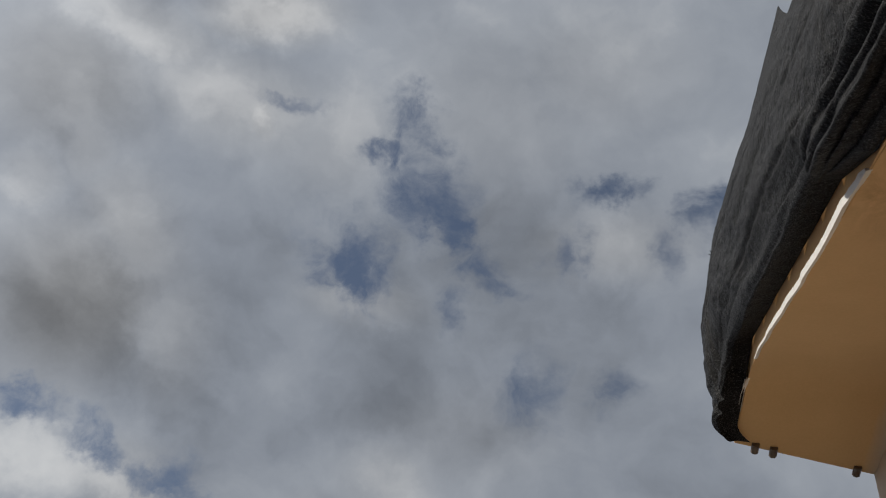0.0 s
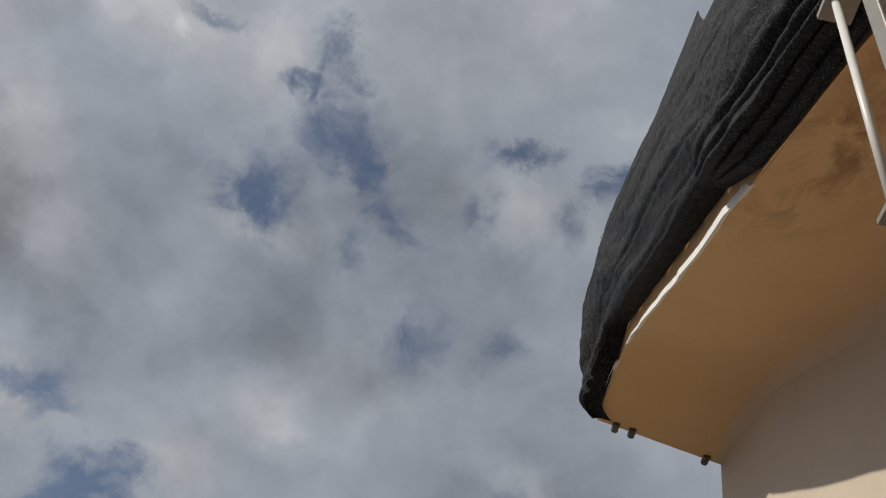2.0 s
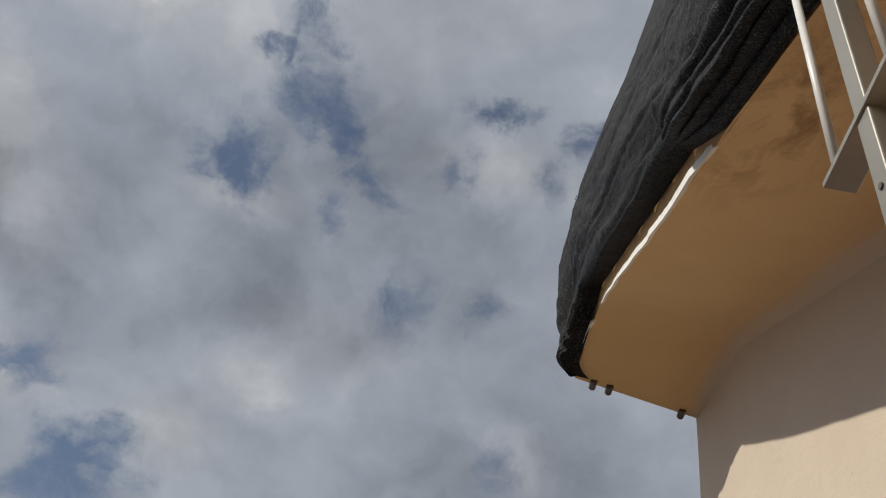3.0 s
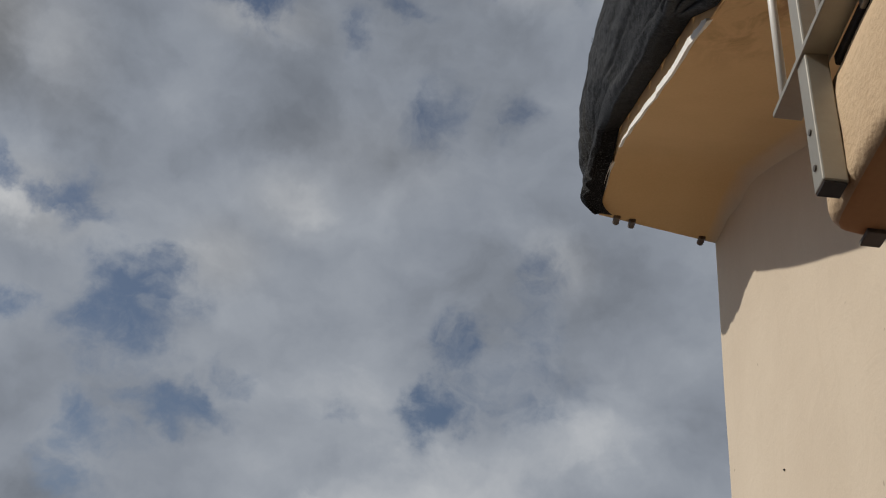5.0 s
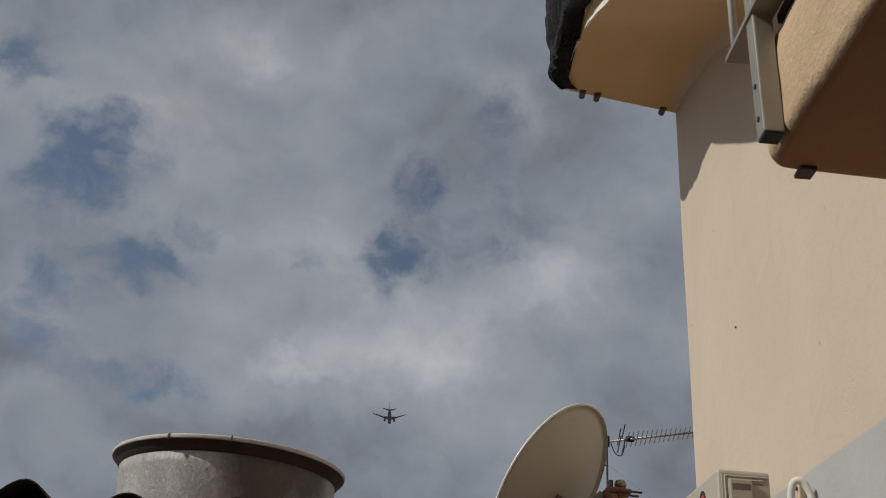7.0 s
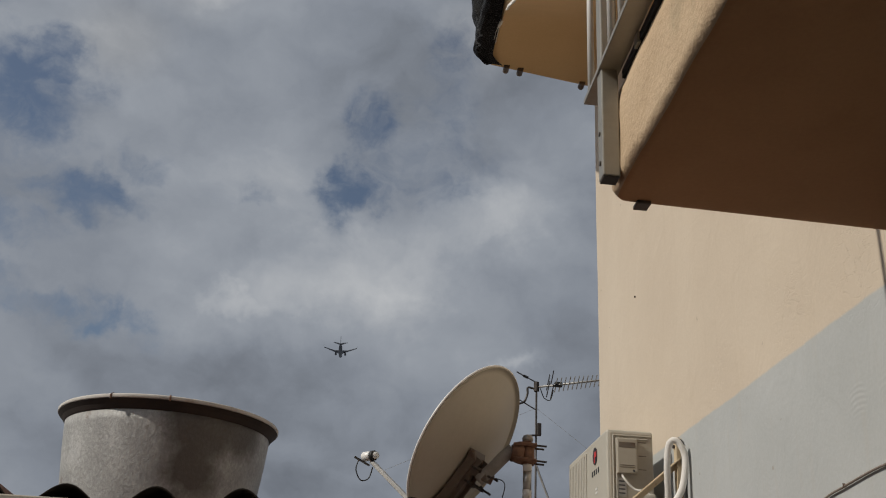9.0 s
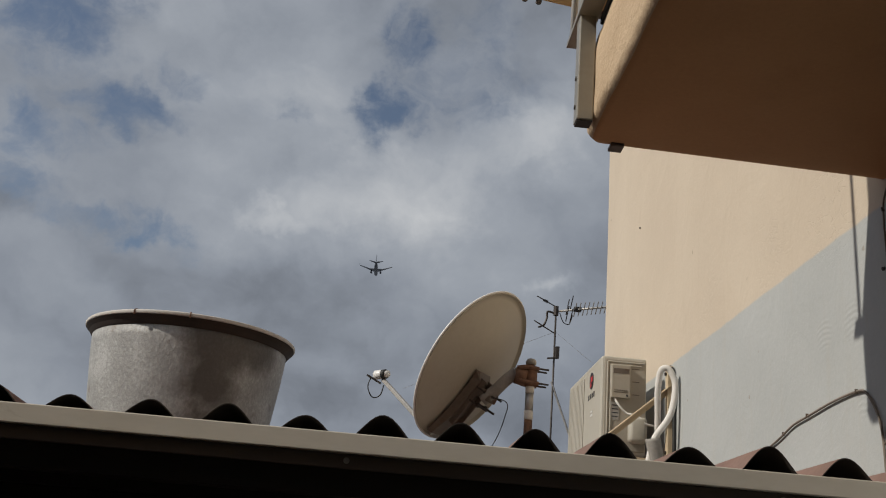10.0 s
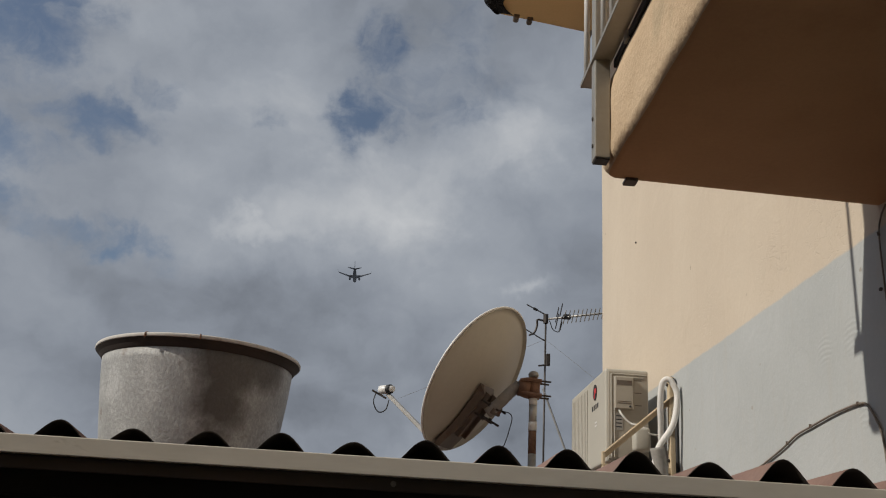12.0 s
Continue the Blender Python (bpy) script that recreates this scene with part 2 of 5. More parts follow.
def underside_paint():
    """Ochre paint, blotched brown along the dampened outer edge of the flight, with a crack, and a painted fade for the
    shade at the wall.
    """
    mat = bpy.data.materials.new("stair_underside_paint")
    mat.use_nodes = True
    net = Net(mat.node_tree)
    shader = mat.node_tree.nodes["Principled BSDF"]
    where = net.add("ShaderNodeTexCoord").outputs["Object"]
    big = net.noise(where, 1.5, 5.0).outputs["Fac"]
    small = net.noise(where, 60, 4.0, 0.6).outputs["Fac"]
    tone = net.math("ADD", net.math("MULTIPLY", big, 0.65), net.math("MULTIPLY", small, 0.35))
    # deeper orange than the wall, with bounced light put into the colour
    colour = net.ramp(tone, [(0.32, (0.67, 0.445, 0.215)), (0.68, (0.77, 0.525, 0.265))])
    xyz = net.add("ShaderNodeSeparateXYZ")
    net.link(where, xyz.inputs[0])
    # fade to the wall's ochre, painted in for the soft shade boundary
    wavering = net.math("ADD", xyz.outputs[0], net.math("MULTIPLY", net.math("SUBTRACT", big, 0.5), 0.10))
    wall_fade = net.ramp(net.math("SUBTRACT", wavering, 1.40), [(0.82, (0, 0, 0)), (0.915, (1, 1, 1))])
    colour = net.mix(wall_fade, colour, net.ramp(tone, [(0.32, OCHRE_LOW), (0.68, OCHRE_HIGH)]))
    near = net.vec("DISTANCE", net.mapped(where, (1.5, 0.55, 0.0)), (2.42, 1.20, 0.0)).outputs["Value"]
    zone = net.ramp(near, [(0.10, (1, 1, 1)), (0.52, (0, 0, 0))])
    blot = net.ramp(net.noise(net.mapped(where, (2.2, 1, 1)), 3.2, 7.0, 0.66, 0.6).outputs["Fac"], [(0.42, (0, 0, 0)), (0.60, (1, 1, 1))])
    colour = net.mix(net.math("MULTIPLY", net.math("MULTIPLY", zone, blot), 0.85), colour, (0.36, 0.20, 0.085))
    line = net.math("ABSOLUTE", net.math("SUBTRACT", net.noise(net.mapped(where, (3.0, 0.9, 0.9)), 2.4, 6.0, 0.62, 0.5).outputs["Fac"], 0.5))
    crack = net.math("MULTIPLY", net.ramp(line, [(0.002, (1, 1, 1)), (0.008, (0, 0, 0))]), net.math("MULTIPLY", zone, blot))
    colour = net.mix(net.math("MULTIPLY", crack, 0.45), colour, (0.20, 0.11, 0.05))
    net.link(colour, shader.inputs["Base Color"])
    shader.inputs["Roughness"].default_value = 0.9
    b = net.add("ShaderNodeBump")
    b.inputs["Strength"].default_value, b.inputs["Distance"].default_value = 0.3, 0.006
    net.link(net.math("SUBTRACT", tone, crack), b.inputs["Height"])
    net.link(b.outputs[0], shader.inputs["Normal"])
    return mat


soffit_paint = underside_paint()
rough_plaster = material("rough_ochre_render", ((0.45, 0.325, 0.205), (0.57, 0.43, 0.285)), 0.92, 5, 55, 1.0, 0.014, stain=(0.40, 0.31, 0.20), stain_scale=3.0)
# red-brown of bounced light and shade put into the underside's colour
slab_soffit = material("red_brown_bounce_tone", ((0.44, 0.235, 0.108), (0.54, 0.30, 0.145)), 0.9, 2.2, 70, 0.25, 0.004, stain=(0.33, 0.16, 0.065), stain_scale=1.3, stain_at=(0.50, 0.72))
# white that puts the sunlit edge of the stair into colour
sunlit_arris = material("sunlit_edge_white", ((0.76, 0.74, 0.70), (0.86, 0.85, 0.82)), 0.9, 14, 80, 0.8, 0.014)


def woven_net():
    """Black knitted net: matt tape with pale specks painted as glints where the knit catches light."""
    mat = bpy.data.materials.new("black_shade_net")
    mat.use_nodes = True
    net = Net(mat.node_tree)
    shader = mat.node_tree.nodes["Principled BSDF"]
    where = net.add("ShaderNodeTexCoord").outputs["Object"]
    knit = net.noise(net.mapped(where, (1, 1.0, 0.8)), 105, 3.0, 0.7).outputs["Fac"]
    fine = net.noise(where, 210, 2.0, 0.6).outputs["Fac"]
    worn = net.noise(where, 2.2, 5.0, 0.6).outputs["Fac"]
    speck = net.math("ADD", net.math("MULTIPLY", knit, 0.6), net.math("MULTIPLY", fine, 0.4))
    colour = net.ramp(speck, [(0.44, (0.001, 0.001, 0.0013)), (0.54, (0.0055, 0.0055, 0.006)), (0.63, (0.115, 0.115, 0.118))])
    dust = net.ramp(worn, [(0.45, (0, 0, 0)), (0.70, (1, 1, 1))])
    colour = net.mix(net.math("MULTIPLY", dust, 0.14), colour, (0.04, 0.039, 0.038))
    net.link(colour, shader.inputs["Base Color"])
    shader.inputs["Roughness"].default_value = 0.55
    shader.inputs["Specular IOR Level"].default_value = 0.14
    b = net.add("ShaderNodeBump")
    b.inputs["Strength"].default_value, b.inputs["Distance"].default_value = 1.0, 0.010
    net.link(net.math("ADD", speck, net.math("MULTIPLY", net.noise(where, 13, 5.0, 0.6, 0.6).outputs["Fac"], 2.4)), b.inputs["Height"])
    net.link(b.outputs[0], shader.inputs["Normal"])
    return mat


net_cloth = woven_net()
fascia_paint = material("beige_fascia_paint", ((0.47, 0.43, 0.365), (0.57, 0.525, 0.455)), 0.6, 3, 40, 0.2, 0.003, stretch=(0.3, 1, 1), stain=(0.25, 0.2, 0.14), stain_scale=8, stain_at=(0.66, 0.74))
# near-black, so the timber's colour carries the shade under the awning
dark_wood = material("shade_darkened_timber", ((0.007, 0.0045, 0.003), (0.017, 0.011, 0.007)), 0.75, 4, 40, 0.4, 0.004, stretch=(0.4, 4, 4))


def tank_cement():
    """Spangled grey skin with pale specks for glints, and a brown stain painted together with shade below the rim."""
    mat = bpy.data.materials.new("weathered_fibre_cement")
    mat.use_nodes = True
    net = Net(mat.node_tree)
    shader = mat.node_tree.nodes["Principled BSDF"]
    where = net.add("ShaderNodeTexCoord").outputs["Object"]
    big = net.noise(where, 4.0, 5.0).outputs["Fac"]
    grain = net.noise(net.mapped(where, (1, 1, 0.75)), 52, 4.0, 0.65, 0.3).outputs["Fac"]
    tone = net.math("ADD", net.math("MULTIPLY", big, 0.45), net.math("MULTIPLY", grain, 0.55))
    colour = net.ramp(tone, [(0.36, (0.27, 0.268, 0.26)), (0.50, (0.345, 0.342, 0.33)), (0.62, (0.47, 0.468, 0.455))])
    # stain and rim shade painted as one, with a slanting lower edge, in two tongues
    drift = net.vec("SCALE", net.vec("SUBTRACT", net.noise(where, 3.5, 5.0, 0.6).outputs["Color"], (0.5, 0.5, 0.5)).outputs[0], None)
    drift.inputs["Scale"].default_value = 0.28
    bent = net.vec("ADD", where, drift.outputs[0]).outputs[0]
    shade_stain = None
    for place, size in (((-0.30, 5.26, 3.14), 0.32), ((-0.06, 5.40, 3.20), 0.28), ((-0.32, 5.25, 2.86), 0.22), ((-0.36, 5.24, 2.62), 0.15)):
        far = net.vec("DISTANCE", bent, place).outputs["Value"]
        one = net.ramp(far, [(size * 0.55, (1, 1, 1)), (size * 1.05, (0, 0, 0))])
        shade_stain = one if shade_stain is None else net.math("MAXIMUM", shade_stain, one)
    colour = net.mix(net.math("MULTIPLY", shade_stain, 0.82), colour, (0.058, 0.046, 0.036))
    rusty = net.ramp(net.noise(where, 9.0, 6.0, 0.65, 0.3).outputs["Fac"], [(0.60, (0, 0, 0)), (0.70, (1, 1, 1))])
    colour = net.mix(net.math("MULTIPLY", rusty, 0.45), colour, (0.13, 0.085, 0.055))
    net.link(colour, shader.inputs["Base Color"])
    shader.inputs["Metallic"].default_value = 0.08
    shader.inputs["Roughness"].default_value = 0.6
    b = net.add("ShaderNodeBump")
    b.inputs["Strength"].default_value, b.inputs["Distance"].default_value = 0.6, 0.008
    net.link(grain, b.inputs["Height"])
    net.link(b.outputs[0], shader.inputs["Normal"])
    return mat


cement = tank_cement()
trim_wood = material("brown_stained_trim", ((0.026, 0.017, 0.011), (0.050, 0.033, 0.022)), 0.75, 4, 40, 0.4, 0.004, stretch=(0.4, 4, 4))
# near-black red-brown puts the shade under the rim into the flare
neck_cement = material("shade_dark_cement", ((0.02, 0.014, 0.011), (0.042, 0.027, 0.02)), 0.85, 5, 40, 0.5, 0.006)
lid_cement = material("pale_cement_lid", ((0.50, 0.47, 0.43), (0.66, 0.63, 0.58)), 0.88, 4, 50, 0.5, 0.006, stain=(0.36, 0.28, 0.22), stain_scale=6, stain_at=(0.6, 0.7))
dish_paint = material("ivory_dish_enamel", ((0.36, 0.325, 0.265), (0.42, 0.385, 0.32)), 0.45, 2, 30, 0.08, 0.003, stain=(0.45, 0.38, 0.28), stain_scale=2.5, stain_at=(0.62, 0.8))
bracket_brown = material("brown_bracket_paint", ((0.090, 0.072, 0.057), (0.155, 0.122, 0.096)), 0.6, 8, 60, 0.3, 0.003, stain=(0.10, 0.045, 0.022), stain_scale=9, stain_at=(0.56, 0.68))
rust = material("rusty_clamp_steel", ((0.08, 0.04, 0.024), (0.24, 0.125, 0.075)), 0.8, 18, 90, 0.6, 0.004)
dark_steel = material("dark_weathered_steel", ((0.03, 0.026, 0.024), (0.10, 0.085, 0.075)), 0.55, 12, 90, 0.3, 0.002, metal=0.5)
galvanised = material("grey_galvanised_steel", ((0.34, 0.33, 0.31), (0.52, 0.50, 0.47)), 0.45, 12, 60, 0.2, 0.002, metal=0.6)
aluminium = material("champagne_anodised_aluminium", ((0.30, 0.28, 0.24), (0.38, 0.36, 0.315)), 0.42, 3, 50, 0.08, 0.002, metal=0.55)
white_paint_metal = material("white_painted_tube", ((0.70, 0.69, 0.66), (0.80, 0.79, 0.77)), 0.35, 3, 60, 0.05, 0.002)
ac_case = material("off_white_coated_steel", ((0.42, 0.395, 0.335), (0.50, 0.475, 0.41)), 0.5, 2, 40, 0.06, 0.002, stain=(0.5, 0.44, 0.34), stain_scale=4, stain_at=(0.62, 0.8))
ac_side = material("beige_steel_side_panel", ((0.35, 0.315, 0.255), (0.42, 0.38, 0.315)), 0.55, 3, 40, 0.08, 0.002, stain=(0.38, 0.31, 0.22), stain_scale=5)
cream_metal = material("cream_painted_angle", ((0.50, 0.40, 0.26), (0.60, 0.49, 0.335)), 0.55, 6, 50, 0.1, 0.002, stain=(0.35, 0.24, 0.13), stain_scale=14, stain_at=(0.62, 0.7))
hose_white = material("white_pipe_lagging", ((0.66, 0.64, 0.60), (0.78, 0.76, 0.72)), 0.8, 8, 120, 0.6, 0.004)
grey_lagging = material("dirty_grey_lagging", ((0.22, 0.205, 0.185), (0.35, 0.33, 0.30)), 0.85, 8, 60, 0.6, 0.004)
black_rubber = material("black_rubber", ((0.012, 0.012, 0.012), (0.03, 0.03, 0.03)), 0.6, 10, 80, 0.1, 0.002)
cable_grey = material("grey_brown_cable_sheath", ((0.15, 0.125, 0.10), (0.25, 0.21, 0.17)), 0.7, 12, 90, 0.2, 0.002)
red_paint = material("red_badge", ((0.50, 0.03, 0.04), (0.60, 0.05, 0.05)), 0.4, 8, 50, 0.02, 0.001)
ink = material("dark_ink", ((0.02, 0.02, 0.025), (0.04, 0.04, 0.05)), 0.5, 8, 50, 0.02, 0.001)
plane_skin = material("dark_airliner_skin", ((0.012, 0.014, 0.018), (0.022, 0.025, 0.031)), 0.45, 0.2, 2, 0.02, 0.01)
plane_wing = material("grey_airliner_wing", ((0.03, 0.033, 0.04), (0.05, 0.053, 0.062)), 0.45, 0.2, 2, 0.02, 0.01)
concrete = material("grey_concrete", ((0.22, 0.21, 0.19), (0.34, 0.32, 0.29)), 0.9, 2, 40, 0.4, 0.01, stain=(0.16, 0.15, 0.13), stain_scale=1.2)
dark_paving = material("dark_paving", ((0.075, 0.042, 0.030), (0.13, 0.075, 0.052)), 0.9, 2, 40, 0.4, 0.01)
screw_grey = material("screw_head_steel", ((0.10, 0.09, 0.08), (0.2, 0.18, 0.16)), 0.5, 20, 90, 0.1, 0.001, metal=0.7)


WALL_X_AT = 2.31


def wall_paint():
    """Ochre above and pale grey-blue below a brushed border, in trowelled plaster with scars."""
    mat = bpy.data.materials.new("two_tone_wall_paint")
    mat.use_nodes = True
    net = Net(mat.node_tree)
    shader = mat.node_tree.nodes["Principled BSDF"]
    where = net.add("ShaderNodeTexCoord").outputs["Object"]
    xyz = net.add("ShaderNodeSeparateXYZ")
    net.link(where, xyz.inputs[0])
    big = net.noise(where, 1.3, 5.0).outputs["Fac"]
    small = net.noise(where, 70, 4.0, 0.6).outputs["Fac"]
    tone = net.math("ADD", net.math("MULTIPLY", big, 0.7), net.math("MULTIPLY", small, 0.3))
    upper = net.ramp(tone, [(0.32, OCHRE_LOW), (0.68, OCHRE_HIGH)])
    lower = net.ramp(tone, [(0.32, (0.385, 0.40, 0.395)), (0.68, (0.455, 0.47, 0.465))])
    waver = net.math("MULTIPLY", net.math("SUBTRACT", net.noise(where, 7.0, 4.0).outputs["Fac"], 0.5), 0.02)
    edge = net.math("MULTIPLY", net.math("SUBTRACT", net.math("ADD", xyz.outputs[2], waver), 2.925), 90.0)
    side = net.math("ADD", edge, 0.5, True)
    colour = net.mix(side, lower, upper)
    streak = net.ramp(net.noise(net.mapped(where, (1, 5, 0.5)), 3.0, 5.0, 0.6).outputs["Fac"], [(0.55, (0, 0, 0)), (0.75, (1, 1, 1))])
    colour = net.mix(net.math("MULTIPLY", streak, 0.12), colour, (0.42, 0.33, 0.22))
    spots = net.ramp(net.noise(where, 14, 2.0, 0.5).outputs["Fac"], [(0.76, (0, 0, 0)), (0.79, (1, 1, 1))])
    colour = net.mix(net.math("MULTIPLY", spots, 0.5), colour, (0.25, 0.2, 0.14))
    net.link(colour, shader.inputs["Base Color"])
    shader.inputs["Roughness"].default_value = 0.88
    trowel = net.noise(net.mapped(where, (1, 1.4, 1.2)), 2.6, 6.0, 0.6, 1.0).outputs["Fac"]
    height = net.math("ADD", net.math("MULTIPLY", trowel, 1.0), net.math("MULTIPLY", small, 0.12))
    for cy, cz, reach, count in ((1.84, 2.62, 0.085, 300.0), (2.06, 2.62, 0.07, 330.0), (1.80, 2.33, 0.05, 320.0)):
        far = net.vec("DISTANCE", where, (WALL_X_AT, cy, cz)).outputs["Value"]
        zone = net.ramp(far, [(reach * 0.5, (1, 1, 1)), (reach, (0, 0, 0))])
        curl = net.math("ADD", xyz.outputs[2], net.math("MULTIPLY", net.math("POWER", net.math("ABSOLUTE", net.math("SUBTRACT", xyz.outputs[1], cy)), 2.0), 3.0))
        wave = net.math("SINE", net.math("MULTIPLY", net.math("ADD", curl, net.math("MULTIPLY", trowel, 0.04)), count))
        height = net.math("ADD", height, net.math("MULTIPLY", net.math("MULTIPLY", wave, net.math("MULTIPLY", zone, small)), 0.13))
    for cy, cz, reach in ((2.50, 3.08, 0.22), (3.30, 3.12, 0.16), (1.95, 3.05, 0.22)):
        far = net.vec("DISTANCE", where, (WALL_X_AT, cy, cz)).outputs["Value"]
        zone = net.ramp(far, [(reach * 0.3, (1, 1, 1)), (reach, (0, 0, 0))])
        vein = net.math("ABSOLUTE", net.math("SUBTRACT", net.noise(net.mapped(where, (1, 2.0, 3.2)), 4.0, 5.0, 0.6, 0.6).outputs["Fac"], 0.5))
        cut = net.math("MULTIPLY", net.ramp(vein, [(0.004, (1, 1, 1)), (0.016, (0, 0, 0))]), zone)
        height = net.math("SUBTRACT", height, net.math("MULTIPLY", cut, 0.4))
    b = net.add("ShaderNodeBump")
    b.inputs["Strength"].default_value, b.inputs["Distance"].default_value = 0.45, 0.012
    net.link(height, b.inputs["Height"])
    net.link(b.outputs[0], shader.inputs["Normal"])
    return mat


two_tone = wall_paint()


def roof_paint():
    """Bitumen sheet: terracotta coat on its upper face, bare dark fibre below, taken near-black for the shade there."""
    top = material("terracotta_sheet_coat", ((0.15, 0.088, 0.07), (0.25, 0.155, 0.125)), 0.7, 4, 60, 0.4, 0.006, stain=(0.12, 0.075, 0.06), stain_scale=3)
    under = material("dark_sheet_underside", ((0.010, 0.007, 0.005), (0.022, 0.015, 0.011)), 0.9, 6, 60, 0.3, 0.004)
    return top, under


sheet_top, sheet_under = roof_paint()


# ---------------------------------------------------------------- shaping helpers
def finish(name, bm, mat, smooth=False):
    me = bpy.data.meshes.new(name)
    bmesh.ops.recalc_face_normals(bm, faces=bm.faces)
    bm.to_mesh(me)
    bm.free()
    for m in mat if isinstance(mat, (list, tuple)) else (mat,):
        me.materials.append(m)
    if smooth:
        for p in me.polygons:
            p.use_smooth = True
    return me


def thing(name, bm, mat, label, category, group="", kind="", smooth=False, at=None):
    ob = new(name, finish(name, bm, mat, smooth))
    if at is not None:
        ob.matrix_world = at
    return tagged(ob, label, category, group, kind)


def empty(name, place, label, category, group="", kind=""):
    ob = new(name)
    ob.location = place
    ob.empty_display_size = 0.1
    bpy.context.view_layer.update()
    return tagged(ob, label, category, group, kind)


def part(name, bm, mat, parent, label="", smooth=False):
    """A mesh, made in world coordinates, under its thing or part."""
    ob = new(name, finish(name, bm, mat, smooth))
    ob.parent = parent
    up, base = parent, Matrix.Identity(4)
    while up is not None:
        base = up.matrix_basis @ base if up.parent is None else up.matrix_parent_inverse @ up.matrix_basis @ base
        up = up.parent
    ob.matrix_parent_inverse = base.inverted()
    if label:
        ob["label"] = label
    return ob


def box(bm, lo, hi, bevel=0.0, segments=2, m=None):
    made = bmesh.ops.create_cube(bm, size=1.0)["verts"]
    lo, hi = Vector(lo), Vector(hi)
    for v in made:
        v.co = Vector([(lo[i] + hi[i]) / 2 + v.co[i] * (hi[i] - lo[i]) for i in range(3)])
    if bevel:
        edges = list({e for v in made for e in v.link_edges})
        made = [v for v in bmesh.ops.bevel(bm, geom=edges, offset=bevel, segments=segments, affect="EDGES", profile=0.5)["verts"]]
        made = list({v for v in made})
    if m is not None:
        seen = {v for v in made for v in ([v])}
        bmesh.ops.transform(bm, matrix=m, verts=list(seen))
    return made


def new_box(lo, hi, bevel=0.0, segments=2):
    bm = bmesh.new()
    box(bm, lo, hi, bevel, segments)
    return bm


def beam(bm, a, b, w, h, up=(0, 0, 1), bevel=0.0):
    """A bar of w by h from a to b."""
    a, b = Vector(a), Vector(b)
    z = (b - a).normalized()
    x = Vector(up).cross(z)
    x = x.normalized() if x.length > 1e-5 else Vector((1, 0, 0))
    y = z.cross(x)
    m = Matrix((x, y, z)).transposed().to_4x4()
    m.translation = (a + b) / 2
    tmp = bmesh.new()
    box(tmp, (-w / 2, -h / 2, -(b - a).length / 2), (w / 2, h / 2, (b - a).length / 2), bevel, 1)
    bmesh.ops.transform(tmp, matrix=m, verts=tmp.verts)
    me = bpy.data.meshes.new("tmp")
    tmp.to_mesh(me)
    tmp.free()
    bm.from_mesh(me)
    bpy.data.meshes.remove(me)


def tube(bm, points, radius, sides=10, caps=True, radii=None):
    """A round bar along points."""
    pts = [Vector(p) for p in points]
    rings = []
    side = None
    for i, p in enumerate(pts):
        d = (pts[min(i + 1, len(pts) - 1)] - pts[max(i - 1, 0)]).normalized()
        if side is None:
            side = d.orthogonal().normalized()
        side = (side - d * side.dot(d)).normalized()
        other = d.cross(side)
        r = radii[i] if radii else radius
        rings.append([bm.verts.new(p + r * (math.cos(a) * side + math.sin(a) * other)) for a in (2 * math.pi * k / sides for k in range(sides))])
    for r0, r1 in zip(rings, rings[1:]):
        for k in range(sides):
            bm.faces.new((r0[k], r0[(k + 1) % sides], r1[(k + 1) % sides], r1[k]))
    if caps:
        bm.faces.new(rings[0][::-1])
        bm.faces.new(rings[-1])
    return bm


def curve_through(points, steps=8):
    """Points of a smooth line through the given ones."""
    p = [Vector(q) for q in points]
    p = [2 * p[0] - p[1], *p, 2 * p[-1] - p[-2]]
    out = []
    for i in range(1, len(p) - 2):
        for s in range(steps):
            t = s / steps
            out.append(0.5 * (2 * p[i] + (p[i + 1] - p[i - 1]) * t + (2 * p[i - 1] - 5 * p[i] + 4 * p[i + 1] - p[i + 2]) * t * t + (3 * p[i] - p[i - 1] - 3 * p[i + 1] + p[i + 2]) * t ** 3))
    return out + [p[-2]]


def revolve(profile, sides=48, centre=(0, 0, 0)):
    """A closed turned body from (radius, height) pairs."""
    bm = bmesh.new()
    rings = [[bm.verts.new((centre[0] + r * math.cos(2 * math.pi * k / sides), centre[1] + r * math.sin(2 * math.pi * k / sides), centre[2] + z)) for k in range(sides)] for r, z in profile]
    for r0, r1 in zip(rings, rings[1:]):
        for k in range(sides):
            bm.faces.new((r0[k], r0[(k + 1) % sides], r1[(k + 1) % sides], r1[k]))
    bm.faces.new(rings[0][::-1])
    bm.faces.new(rings[-1])
    return bm


def grid(rows, cols, fn):
    """A sheet of rows x cols points given by fn(u, v)."""
    bm = bmesh.new()
    vs = [[bm.verts.new(fn(i / (rows - 1), j / (cols - 1))) for j in range(cols)] for i in range(rows)]
    for i in range(rows - 1):
        for j in range(cols - 1):
            bm.faces.new((vs[i][j], vs[i + 1][j], vs[i + 1][j + 1], vs[i][j + 1]))
    return bm


# ---------------------------------------------------------------- setting
WALL_X, WALL_END = 2.31, 5.56
thing("ground", new_box((-400, -400, -0.3), (400, 400, 0.0)), dark_paving, "dark red-brown paved yard floor and ground", "ground", kind="structure")


